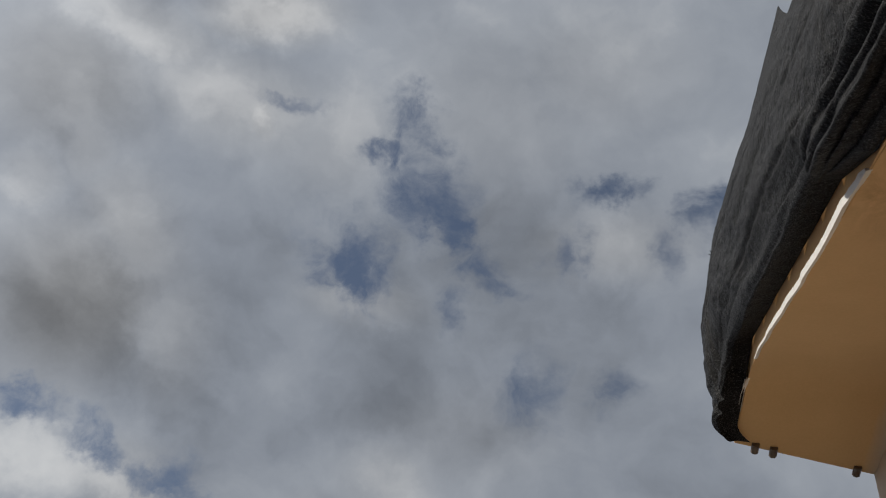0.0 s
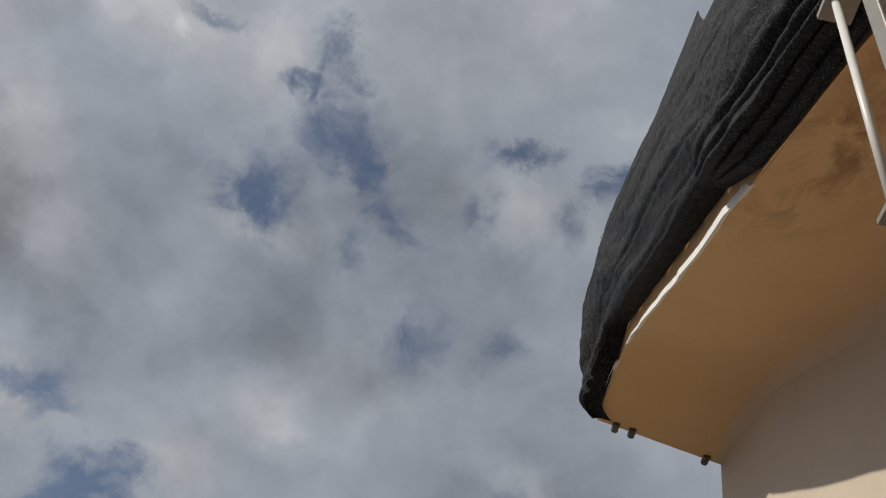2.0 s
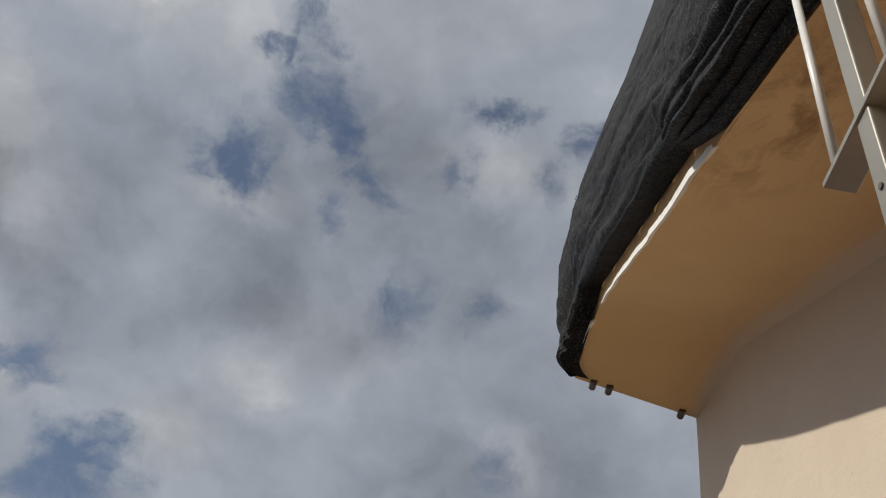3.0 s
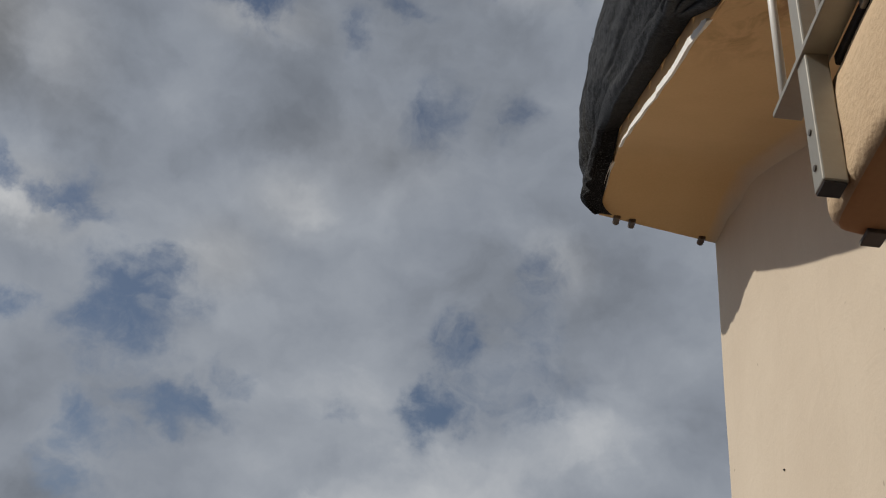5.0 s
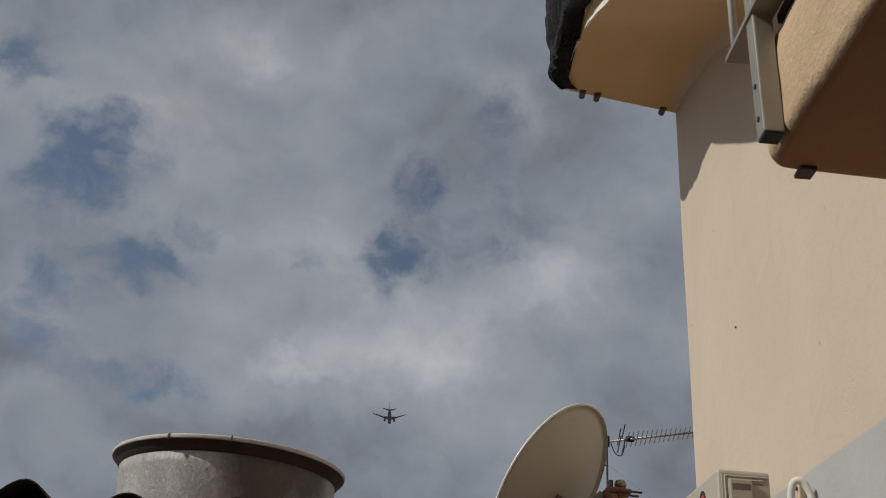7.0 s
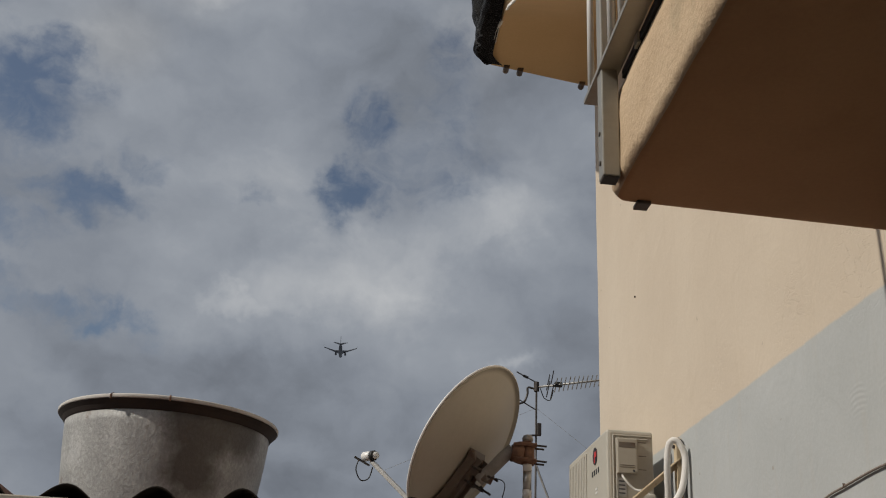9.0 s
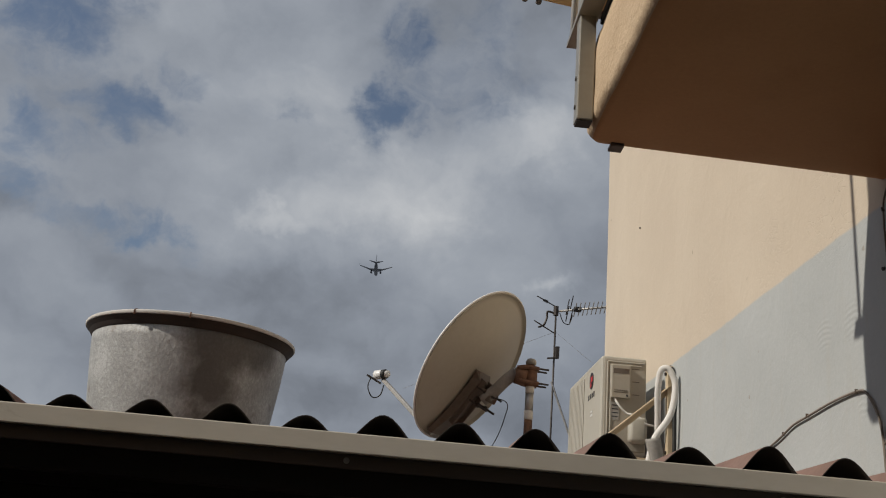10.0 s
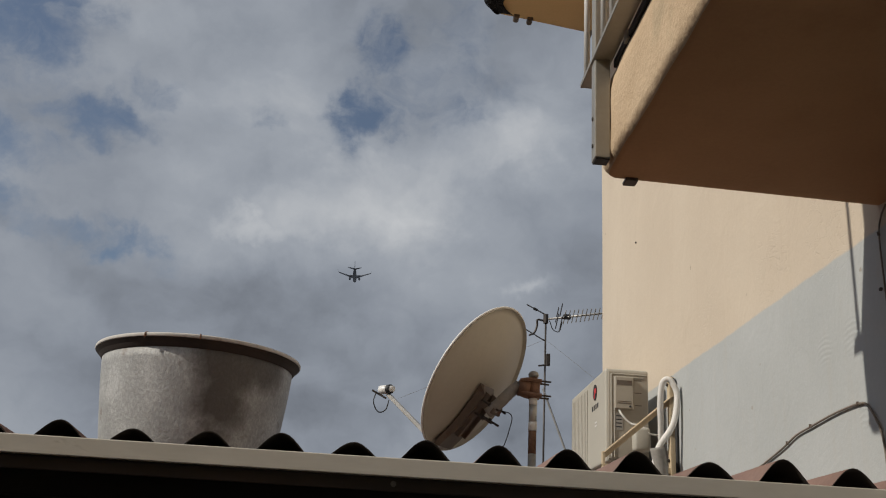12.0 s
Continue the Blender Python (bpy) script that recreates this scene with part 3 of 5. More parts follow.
def build_wall():
    bm = bmesh.new()
    ys = [-4.0 + i * (WALL_END + 4.0) / 40 for i in range(41)]
    zs = [9.0 * i / 40 for i in range(41)]
    face = {}
    for i, y in enumerate(ys):
        for j, z in enumerate(zs):
            swell = 0.004 * noise.noise((y * 1.3, z * 1.1, 3.0))
            face[i, j] = bm.verts.new((WALL_X + swell, y + (0.006 * noise.noise((0, 0, z * 2.0)) if i == 40 else 0), z))
    for i in range(40):
        for j in range(40):
            bm.faces.new((face[i, j], face[i, j + 1], face[i + 1, j + 1], face[i + 1, j]))
    back = {}
    for i in (0, 40):
        for j in range(41):
            back[i, j] = bm.verts.new((WALL_X + 0.28, ys[i], zs[j]))
    for i in (0, 40):
        for j in range(40):
            bm.faces.new((face[i, j], face[i, j + 1], back[i, j + 1], back[i, j]))
    bm.faces.new([back[0, 0], back[40, 0], back[40, 40], back[0, 40]])
    top = [face[i, 40] for i in range(41)]
    bm.faces.new(top + [back[40, 40], back[0, 40]])
    low = [face[i, 0] for i in range(41)]
    bm.faces.new(low + [back[40, 0], back[0, 0]])
    return thing("wall_east", bm, two_tone, "plastered house wall, ochre above and pale grey below", "wall", kind="structure")


build_wall()
thing("wall_north", new_box((WALL_X + 0.28, WALL_END - 0.25, 0), (7.0, WALL_END, 9.0)), ochre, "ochre plastered end wall of the house", "wall", kind="structure")
# out of view, added and raised to hold back sky light
thing("sky_block_south", new_box((-4.0, -4.3, 0), (7.0, -4.05, 7.0)), ochre, "unseen ochre wall added behind the yard to cut sky light", "wall", kind="structure")

# stair flight and landing against the wall
LAND_Z, LAND_Y, SLOPE, EDGE_X = 6.10, 4.74, 0.583, 1.450


def under(y):
    """Height of the stair's underside."""
    return LAND_Z - SLOPE * 0.07 * math.log1p(math.exp(min(60.0, (LAND_Y - y) / 0.07)))


def build_stair():
    bm = bmesh.new()
    ys = [-0.1 + i * (LAND_Y + 0.1) / 60 for i in range(61)]
    prof = [(y, under(y)) for y in ys] + [(LAND_Y + d, under(LAND_Y + d)) for d in (0.06, 0.12, 0.2, 0.3, 0.5)] + [(5.375, LAND_Z)]
    rise, tread = 0.173, 0.30
    n = 16
    upper = [(5.375, LAND_Z + 0.34)]
    z, y = LAND_Z + 0.34, LAND_Y + 0.12
    upper.append((y, z))
    for _ in range(n):
        z -= rise
        upper.append((y, z))
        y -= tread
        upper.append((y, z))
    rows = []
    across = [0.0, 0.14, 0.28, 0.42, 0.56, 0.68, 0.76] + [0.80 + 0.02 * k for k in range(8)] + [1.0]
    cove = 0.15
    for i, f in enumerate(across):
        x = EDGE_X + (WALL_X + 0.004 - EDGE_X) * f
        near = max(0.0, min(cove, cove - (WALL_X + 0.004 - x)))
        round_off = 0.8 * (cove - math.sqrt(cove * cove - near * near))
        row = []
        for k, (y, z) in enumerate(prof):
            rough = 0.012 * noise.noise((y * 5.0, 1.7, 0.3)) if i == 0 else 0.0
            sag = 0.004 * noise.noise((x * 3, y * 2, 5.0))
            end = 0.175 * f if k == len(prof) - 1 else 0.0
            drop = round_off * max(0.0, min(1.0, (5.30 - y) / 0.35))
            row.append(bm.verts.new((x + rough, y + end, z + sag - drop)))
        rows.append(row)
    for r0, r1 in zip(rows, rows[1:]):
        for k in range(len(prof) - 1):
            bm.faces.new((r0[k], r0[k + 1], r1[k + 1], r1[k]))
    tops = []
    for x in (EDGE_X, WALL_X + 0.004):
        tops.append([bm.verts.new((x, y + (0.175 if (x > 2 and k == 0) else 0), z)) for k, (y, z) in enumerate(upper)])
    for k in range(len(upper) - 1):
        bm.faces.new((tops[0][k], tops[0][k + 1], tops[1][k + 1], tops[1][k]))
    def again(verts):
        return [bm.verts.new(v.co) for v in verts]

    outer = bm.faces.new(again(rows[0] + tops[0]))
    inner = bm.faces.new(again(rows[-1] + tops[1]))
    end = bm.faces.new(again([r[-1] for r in rows] + [tops[1][0], tops[0][0]]))
    bmesh.ops.triangulate(bm, faces=[outer, inner, end])
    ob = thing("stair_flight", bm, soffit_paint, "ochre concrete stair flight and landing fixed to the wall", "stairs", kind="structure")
    for p in ob.data.polygons:
        p.use_smooth = abs(p.normal.z) > 0.5
    return ob


stair = build_stair()


def arris_strip(y0, y1, high):
    """A ragged white strip along the outer arris, in place of its sunlit edge."""
    bm = bmesh.new()
    n = 140
    outer = []
    for i in range(n + 1):
        f = i / n
        y = y0 + (y1 - y0) * f
        ends = min(1.0, 0.35 + f * 30, (1 - f) * 3)
        chips = noise.noise((y * 7, 2.0, 1.0)) + 0.8 * noise.noise((y * 19, 2.0, 1.0)) + 0.5 * noise.noise((y * 47, 2.0, 1.0))
        h = high * ends * (1.0 - 0.5 * f + 0.3 * chips)
        x = EDGE_X - 0.006 + 0.012 * noise.noise((y * 5.0, 1.7, 0.3))
        lo, hi = under(y) - 0.004 - 0.030 * min(1.0, ends), under(y) + max(0.006, h)
        wide = 0.004 + 0.008 * ends * (1.0 + 0.5 * noise.noise((y * 6, 5.0, 1.0)) + 0.25 * noise.noise((y * 31, 5.0, 1.0)))
        e = x - 0.004 - (0.010 + 0.004 * chips) * ends
        outer.append((bm.verts.new((x + wide, y, under(y) - 0.003)), bm.verts.new((e, y, lo)), bm.verts.new((e, y, hi)), bm.verts.new((x + 0.03, y, hi))))
    for r0, r1 in zip(outer, outer[1:]):
        for k in range(4):
            bm.faces.new((r0[k], r0[(k + 1) % 4], r1[(k + 1) % 4], r1[k]))
    bm.faces.new(outer[0][::-1])
    bm.faces.new(outer[-1])
    return bm


part("sunlit_strip", arris_strip(2.52, 4.55, 0.014), sunlit_arris, stair, "ragged white strip for the sunlit arris")
part("sunlit_strip", arris_strip(4.80, 5.10, 0.014), sunlit_arris, stair, "ragged white strip for the sunlit arris")
for x, y in ((1.578, 5.41), (1.689, 5.43), (2.197, 5.535)):
    bm = bmesh.new()
    tube(bm, [(x, y - 0.05, LAND_Z - 0.008), (x, y + 0.02, LAND_Z - 0.010)], 0.024, 10)
    part("pipe_stub", bm, bracket_brown, stair, "dark stub of a drain pipe")

# balcony slab with a rounded outer edge
SLAB_X, SLAB_END, SLAB_Z = 1.352, 1.555, 3.0


def build_balcony():
    bm = bmesh.new()
    r = 0.035
    prof = []
    for a in range(0, 91, 15):
        c, s = math.cos(radians(a)), math.sin(radians(a))
        prof.append((SLAB_X + r - r * s, SLAB_Z + r - r * c))
    prof += [(SLAB_X, SLAB_Z + 0.08 + 0.055 * i) for i in range(4)]
    prof += [(SLAB_X + 0.012, 3.31), (SLAB_X + 0.04, 3.32), (WALL_X - 0.02, 3.32)]
    base = [(WALL_X, SLAB_Z)] + [(WALL_X - (WALL_X - SLAB_X - r) * i / 14, SLAB_Z) for i in range(1, 14)]
    prof = base + prof
    ys = [-4.0 + i * 0.25 for i in range(16)] + [0.0 + i * 0.06 for i in range(25)] + [1.49, 1.52, 1.54, SLAB_END]
    rings = []
    for y in ys:
        ring = []
        for x, z in prof:
            out = max(0.0, y - (SLAB_END - 0.06)) / 0.06
            inset = 0.05 * (1 - math.sqrt(max(0.0, 1 - out * out)))
            f = max(0.0, 1 - (x - SLAB_X) / 0.25)
            under_side = z < SLAB_Z + 0.002 and x > SLAB_X + 0.06
            w = 0.003 * noise.noise((y * 1.5, x * 1.5, 2.0)) if under_side else 0.006 * noise.noise((y * 4.0, x * 4.0, z * 6.0)) + 0.004 * noise.noise((y * 17.0, x * 15.0, z * 17.0))
            skew = 0.05 * (x - SLAB_X) if y > 1.3 else 0.0
            ring.append(bm.verts.new((x + inset * f + w, y + skew + w, z + 0.4 * w + (inset * 0.25 if z < 3.02 else 0))))
        rings.append(ring)
    for r0, r1 in zip(rings, rings[1:]):
        for k in range(len(prof) - 1):
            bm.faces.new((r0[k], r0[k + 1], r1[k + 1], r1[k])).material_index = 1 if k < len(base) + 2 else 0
    bm.faces.new(rings[-1])
    bm.faces.new(rings[0][::-1])
    bmesh.ops.triangulate(bm, faces=[f for f in bm.faces if len(f.verts) > 4])
    return thing("balcony_slab", bm, [rough_plaster, slab_soffit], "rough ochre rendered balcony slab, underside coloured for red-brown bounce", "balcony", kind="structure", smooth=True)


balcony = build_balcony()
part("pipe_stub", new_box((1.430, 1.52, 2.990), (1.472, 1.568, 3.002), 0.003), bracket_brown, balcony, "flat dark stub under the slab edge")


# ---------------------------------------------------------------- balcony railing
def build_railing():
    rail = empty("balcony_railing", (1.325, 0.0, 3.35), "champagne aluminium balcony railing with white balusters", "railing")
    for y in (1.415, -1.2, -3.6):
        bm = new_box((1.298, y - 0.025, 3.0), (1.348, y + 0.025, 4.205), 0.004)
        post = part("post", bm, aluminium, rail)
        # black plate stands in for the shade inside the hollow tube
        part("foot_shade", new_box((1.301, y - 0.022, 2.996), (1.345, y + 0.022, 2.9995)), black_rubber, post, "black plate for the shaded hollow of the post's foot")
        for z in (3.145, 3.05):
            s = bmesh.new()
            tube(s, [(1.2985, y + 0.002, z), (1.2945, y + 0.002, z)], 0.007, 10)
            part("screw", s, screw_grey, post, "dark screw head")
    part("bottom_rail", new_box((1.292, -4.0, 3.350), (1.357, 1.588, 3.366), 0.002), aluminium, rail)
    part("handrail", new_box((1.280, -4.0, 4.205), (1.365, 1.60, 4.228), 0.004), aluminium, rail)
    b = bmesh.new()
    tube(b, [(0, 0, 3.366), (0, 0, 4.205)], 0.0105, 12)
    first = part("baluster", b, white_paint_metal, rail, "thin white baluster", True)
    first.matrix_world = Matrix.Translation((1.306, 1.545, 0))
    y = 1.30
    while y > -3.9:
        c = first.copy()
        scene.collection.objects.link(c)
        c.matrix_world = Matrix.Translation((1.306, y, 0))
        y -= 0.115
    # black strip added where only shade shows below the bottom rail
    part("gap_shade", new_box((1.359, -4.0, 3.322), (1.402, 1.39, 3.3495), 0.002), black_rubber, rail, "black strip standing in for the shaded gap under the bottom rail")
    part("flat_stay", new_box((1.352, 1.20, 3.315), (1.362, 1.235, 3.352), 0.001), aluminium, rail)
    return rail


build_railing()


# ---------------------------------------------------------------- shade net on the stair
def build_net():
    y0, y1 = 1.05, 5.325

    def point(u, v):
        y = y0 + (y1 - y0) * u
        base = under(y) if y < LAND_Y else LAND_Z
        # gap under the hem along the flight, sag under the landing
        lift = 0.115 * max(0.0, min(1.0, (y - 2.40) / 0.35)) * max(0.0, min(1.0, (4.80 - y) / 0.30))
        land = max(0.0, min(1.0, (y - 4.55) / 0.35))
        sag = 0.098 * land
        top = 1.38 + 0.17 * max(0.0, min(1.0, (3.5 - y) / 0.8)) - 0.08 * max(0.0, (y - 5.1) / 0.3) ** 2
        # a torn bite out of the upper hem
        bite = max(0.0, 2.67 - y)
        if bite > 0:
            top -= 0.50 * math.sin(math.pi * min(1.0, bite / 0.80)) ** 0.75 - 0.22 * max(0.0, min(1.0, (bite - 0.65) / 0.4))
        rows = [(0.0, 1.443, 1.2 * lift + 0.006 - sag * 0.4), (0.10, 1.38, 0.05 + 0.75 * lift - sag * 0.8), (0.20, 1.31 - 0.006 * land, 0.075 + 0.5 * lift - sag), (0.40, 1.245 + 0.034 * land, 0.38 - sag * 0.5), (0.62, 1.250 + 0.018 * land, 0.74), (0.85, 1.290 + 0.02 * land, 1.16), (1.0, 1.330, top)]
        k = max(i for i in range(len(rows) - 1) if rows[i][0] <= v)
        (va, xa, za), (vb, xb, zb) = rows[k], rows[k + 1]
        before, after = rows[max(k - 1, 0)], rows[min(k + 2, len(rows) - 1)]
        t, w = (v - va) / (vb - va), vb - va

        def bow(a, b, first, last):
            """A rounded section through the rows."""
            ma = w * (b - first) / (vb - before[0])
            mb = w * (last - a) / (after[0] - va)
            return (2 * t ** 3 - 3 * t * t + 1) * a + (t ** 3 - 2 * t * t + t) * ma + (3 * t * t - 2 * t ** 3) * b + (t ** 3 - t * t) * mb

        x, z = bow(xa, xb, before[1], after[1]), bow(za, zb, before[2], after[2])
        # slanting folds
        along = (y * 0.87 + z * 0.5)
        across = z - 0.25 * y
        f = 0.026 * noise.noise((along * 0.7, across * 2.0, 1.0)) + 0.020 * noise.noise((y * 2.3, z * 2.6, 5.0)) + 0.011 * noise.noise((along * 1.6, across * 7.0, 4.0)) + 0.009 * noise.noise((y * 6.0, z * 8.0, 8.0)) + 0.005 * noise.noise((y * 17.0, z * 20.0, 2.0))
        fold = 0.0
        for at_v, lean, wide, deep in ((0.30, 0.03, 0.060, 0.050), (0.225, -0.05, 0.020, 0.030), (0.17, 0.03, 0.010, 0.022), (0.35, 0.06, 0.010, 0.018), (0.255, 0.07, 0.008, 0.020), (0.12, -0.03, 0.014, 0.024), (0.48, 0.12, 0.014, 0.010), (0.66, -0.10, 0.020, 0.010)):
            here = at_v + lean * math.sin(y * 1.3 + at_v * 9) + 0.045 * noise.noise((y * 0.9, at_v * 30, 6.0)) + 0.012 * noise.noise((y * 3.1, at_v * 30, 3.0))
            fold += deep * math.exp(-((v - here) / wide) ** 2) * max(0.0, 0.45 + 0.75 * noise.noise((y * 1.3, at_v * 40, 9.0)) + 0.3 * math.sin(y * 1.9 + at_v * 20))
        x += (f * (0.35 + 0.65 * math.sin(math.pi * min(1.0, v * 1.1))) + fold) * min(1.0, v * 12)
        # deep pleats at the landing and a torn, puckered patch below the rail
        crease = math.exp(-((y - 5.03 + 0.25 * (v - 0.4)) / 0.026) ** 2) + 0.9 * math.exp(-((y - 4.90 + 0.30 * (v - 0.4)) / 0.022) ** 2)
        x += 0.095 * crease * max(0.0, min(1.0, (v - 0.15) / 0.1)) * max(0.0, min(1.0, (0.8 - v) / 0.2))
        pucker = sum(math.exp(-((y - cy - 0.5 * (v - cv)) / 0.030) ** 2 - ((v - cv) / 0.035) ** 2) for cy, cv in ((4.62, 0.66), (4.45, 0.72), (4.28, 0.79)))
        x += 0.11 * pucker
        close = max(0.0, (y - 5.16) / 0.17)
        x += 0.10 * close * close
        z += 0.012 * noise.noise((y * 3, 0.0, 2.0)) * (1 if v == 1.0 else 0.3)
        return (x, y, base + z)

    bm = grid(320, 130, point)
    ob = thing("shade_net", bm, net_cloth, "black woven shade net draped over the stair railing", "shade cloth", smooth=True)
    mod = ob.modifiers.new("thick", "SOLIDIFY")
    mod.thickness = 0.004
    # a second layer that hangs over the first in pleats and ends in a rounded pouch
    def overlap(u, v):
        y = 1.06 + 1.62 * u
        round_end = math.sqrt(max(0.0, 1.0 - max(0.0, (u - 0.86) / 0.14) ** 2))
        mid = 0.17
        vv = mid + (0.012 + 0.30 * v - mid) * (0.40 + 0.60 * round_end)
        x, yy, z = point((y - y0) / (y1 - y0), vv)
        pleat = 0.0
        for at_v, wide, deep in ((0.22, 0.06, 0.030), (0.45, 0.05, 0.034), (0.66, 0.06, 0.028), (0.86, 0.05, 0.026)):
            here = at_v + 0.10 * (u - 0.6) + 0.05 * noise.noise((y * 1.6, at_v * 20, 2.0))
            pleat += deep * math.exp(-((v - here) / wide) ** 2)
        puff = 0.040 * math.sin(math.pi * min(1.0, max(0.0, v))) ** 0.6 * round_end + 0.008
        out = puff - pleat * round_end + 0.006 * noise.noise((y * 8, v * 9, 1.0))
        return (x - 0.75 * out, yy, z - 0.66 * out)

    flap = part("overlap", grid(120, 60, overlap), net_cloth, ob, "overlapping pleated layer of the net", True)
    flap.modifiers.new("thick", "SOLIDIFY").thickness = 0.004
    # frayed threads at a tear
    for k in range(9):
        a = random.uniform(-1, 1)
        start = Vector((1.33 + 0.01 * a, 4.70 + 0.04 * a, 7.06 + 0.05 * random.uniform(-1, 1)))
        b = bmesh.new()
        tube(b, [start, start + Vector((-0.03, 0.01, 0.0)) + Vector((0, random.uniform(-0.02, 0.02), random.uniform(-0.03, 0.02))), start + Vector((-0.055, random.uniform(-0.03, 0.03), random.uniform(-0.05, 0.03)))], 0.003, 5)
        part("frayed_thread", b, net_cloth, ob, "frayed black thread")
    return ob


build_net()

# rail that carries the net
bm = bmesh.new()
tube(bm, [(1.41, 5.28, LAND_Z + 1.28), (1.40, LAND_Y, LAND_Z + 1.28), (1.40, 1.2, under(1.2) + 1.0)], 0.02, 10)
stair_rail = thing("stair_railing", bm, dark_steel, "dark steel stair railing under the net", "railing", smooth=True)
for y in (5.26, 4.74, 3.9, 3.0, 2.1):
    b = bmesh.new()
    tube(b, [(1.475, y, under(y) + 0.15), (1.40, y, under(y) + 1.0)], 0.014, 8)
    part("post", b, dark_steel, stair_rail)

# ---------------------------------------------------------------- corrugated awning roof
ROOF_Y, ROOF_FAR, ROOF_PITCH, ROOF_SKEW = 1.462, 5.15, -0.02, 0.05
CRESTS = [-0.190, 0.011, 0.220, 0.4215, 0.626, 0.829, 1.038, 1.2365, 1.438, 1.6535, 1.874, 2.083]
LIFT = [0.0, -0.012, -0.005, 0.003, -0.010, 0.008, 0.007, 0.009, 0.017, 0.0, 0.022, 0.009]
crest_x = [-0.190 - 0.205 * k for k in range(16, 0, -1)] + CRESTS + [2.29 + 0.206 * k for k in range(6)]
crest_dz = [random.uniform(-0.01, 0.008) for _ in range(16)] + LIFT + [0.01] * 6


def roof_profile():
    """Points across the sheet, crest by crest."""
    pts = []
    for k in range(len(crest_x) - 1):
        a, b = crest_x[k], crest_x[k + 1]
        for i in range(18):
            t = i / 18
            wave = 0.5 + 0.5 * math.cos(2 * math.pi * t)
            wave = wave ** 0.85
            pts.append((a + (b - a) * t, 2.026 + (0.070 + (crest_dz[k] if t < 0.5 else crest_dz[k + 1])) * wave))
    return pts


def build_roof():
    pts = roof_profile()
    roof = empty("awning_roof", (0.0, ROOF_Y, 2.02), "terracotta corrugated bitumen sheets on a dark timber awning", "roof")
    per = 72
    for s in range(0, len(pts) - 1, per):
        strip = pts[s:s + per + 1]
        bm = bmesh.new()
        ys = [ROOF_Y + random.uniform(-0.004, 0.004)] + [ROOF_Y + (ROOF_FAR - ROOF_Y) * i / 12 for i in range(1, 13)]
        rows = [[bm.verts.new((min(WALL_X - 0.004, x - ROOF_SKEW * (y - ROOF_Y)), y, z + ROOF_PITCH * (y - ROOF_Y))) for x, z in strip] for y in ys]
        lows = [[bm.verts.new((min(WALL_X - 0.004, x - ROOF_SKEW * (y - ROOF_Y)), y, z - 0.004 + ROOF_PITCH * (y - ROOF_Y))) for x, z in strip] for y in ys]
        for quad in (rows, lows):
            for r0, r1 in zip(quad, quad[1:]):
                for k in range(len(strip) - 1):
                    f = bm.faces.new((r0[k], r0[k + 1], r1[k + 1], r1[k]))
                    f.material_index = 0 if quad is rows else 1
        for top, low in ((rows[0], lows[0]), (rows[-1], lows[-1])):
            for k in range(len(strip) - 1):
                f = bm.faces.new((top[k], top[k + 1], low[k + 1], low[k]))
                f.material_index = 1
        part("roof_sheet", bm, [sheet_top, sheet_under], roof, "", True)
    bm = new_box((-3.45, 1.436, 1.994), (2.22, 1.462, 2.046), 0.003)
    fascia = part("fascia_board", bm, fascia_paint, roof, "beige painted fascia board")
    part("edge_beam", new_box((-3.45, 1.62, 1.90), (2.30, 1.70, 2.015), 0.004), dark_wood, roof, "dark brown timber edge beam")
    part("edge_trim", new_box((-3.45, 1.4535, 1.955), (2.21, 1.4615, 1.9935), 0.003), trim_wood, roof, "dark brown timber trim")
    for x in (0.744, -0.9, 1.9):
        s = bmesh.new()
        tube(s, [(x, 1.455, 1.976), (x, 1.446, 1.976)], 0.008, 12)
        part("screw", s, screw_grey, roof, "round screw head")
    for k in range(4, len(CRESTS), 2):
        x, y = CRESTS[k] - ROOF_SKEW * 0.62, ROOF_Y + 0.62
        z = 2.096 + LIFT[k] + ROOF_PITCH * 0.62
        s = bmesh.new()
        tube(s, [(x, y, z - 0.012), (x, y, z + 0.004), (x, y, z + 0.009)], 0.02, 10, True, [0.022, 0.020, 0.008])
        part("roof_fixing", s, dark_steel, roof, "dark capped roof fixing")
    for y in (2.7, 3.4):
        z = 2.02 + ROOF_PITCH * (y - ROOF_Y)
        part("purlin", new_box((-3.45, y, z - 0.055), (2.30, y + 0.06, z - 0.002), 0.003), dark_wood, roof)
    z = 2.02 + ROOF_PITCH * (ROOF_FAR - 0.1 - ROOF_Y)
    part("far_beam", new_box((-3.45, ROOF_FAR - 0.1, z - 0.16), (2.30, ROOF_FAR, z + 0.036), 0.004), dark_wood, roof)
    part("wall_plate", new_box((2.25, 1.55, 1.955), (2.308, 1.60, 2.0), 0.002), dark_wood, roof)
    return roof


build_roof()
# boards coloured near-black for the shade below the roof
thing("wall_far", new_box((-3.5, 5.06, 0), (2.30, 5.14, 1.94)), dark_wood, "boarded wall under the awning, near-black for its shade", "wall", kind="structure")
# tall blocker out of view, keeps sun and sky off the balcony's underside
thing("sun_block_west", new_box((-3.9, -4.05, 0), (-3.76, -0.3, 6.5)), ochre, "unseen ochre wall added to shade the wall below the balcony", "wall", kind="structure")
# hidden wall, its height set to keep the yard floor in shade
thing("yard_shade_west", new_box((-3.75, -4.05, 0), (-3.5, 10.4, 3.2)), concrete, "unseen grey concrete wall added to shade the yard floor", "wall", kind="structure")


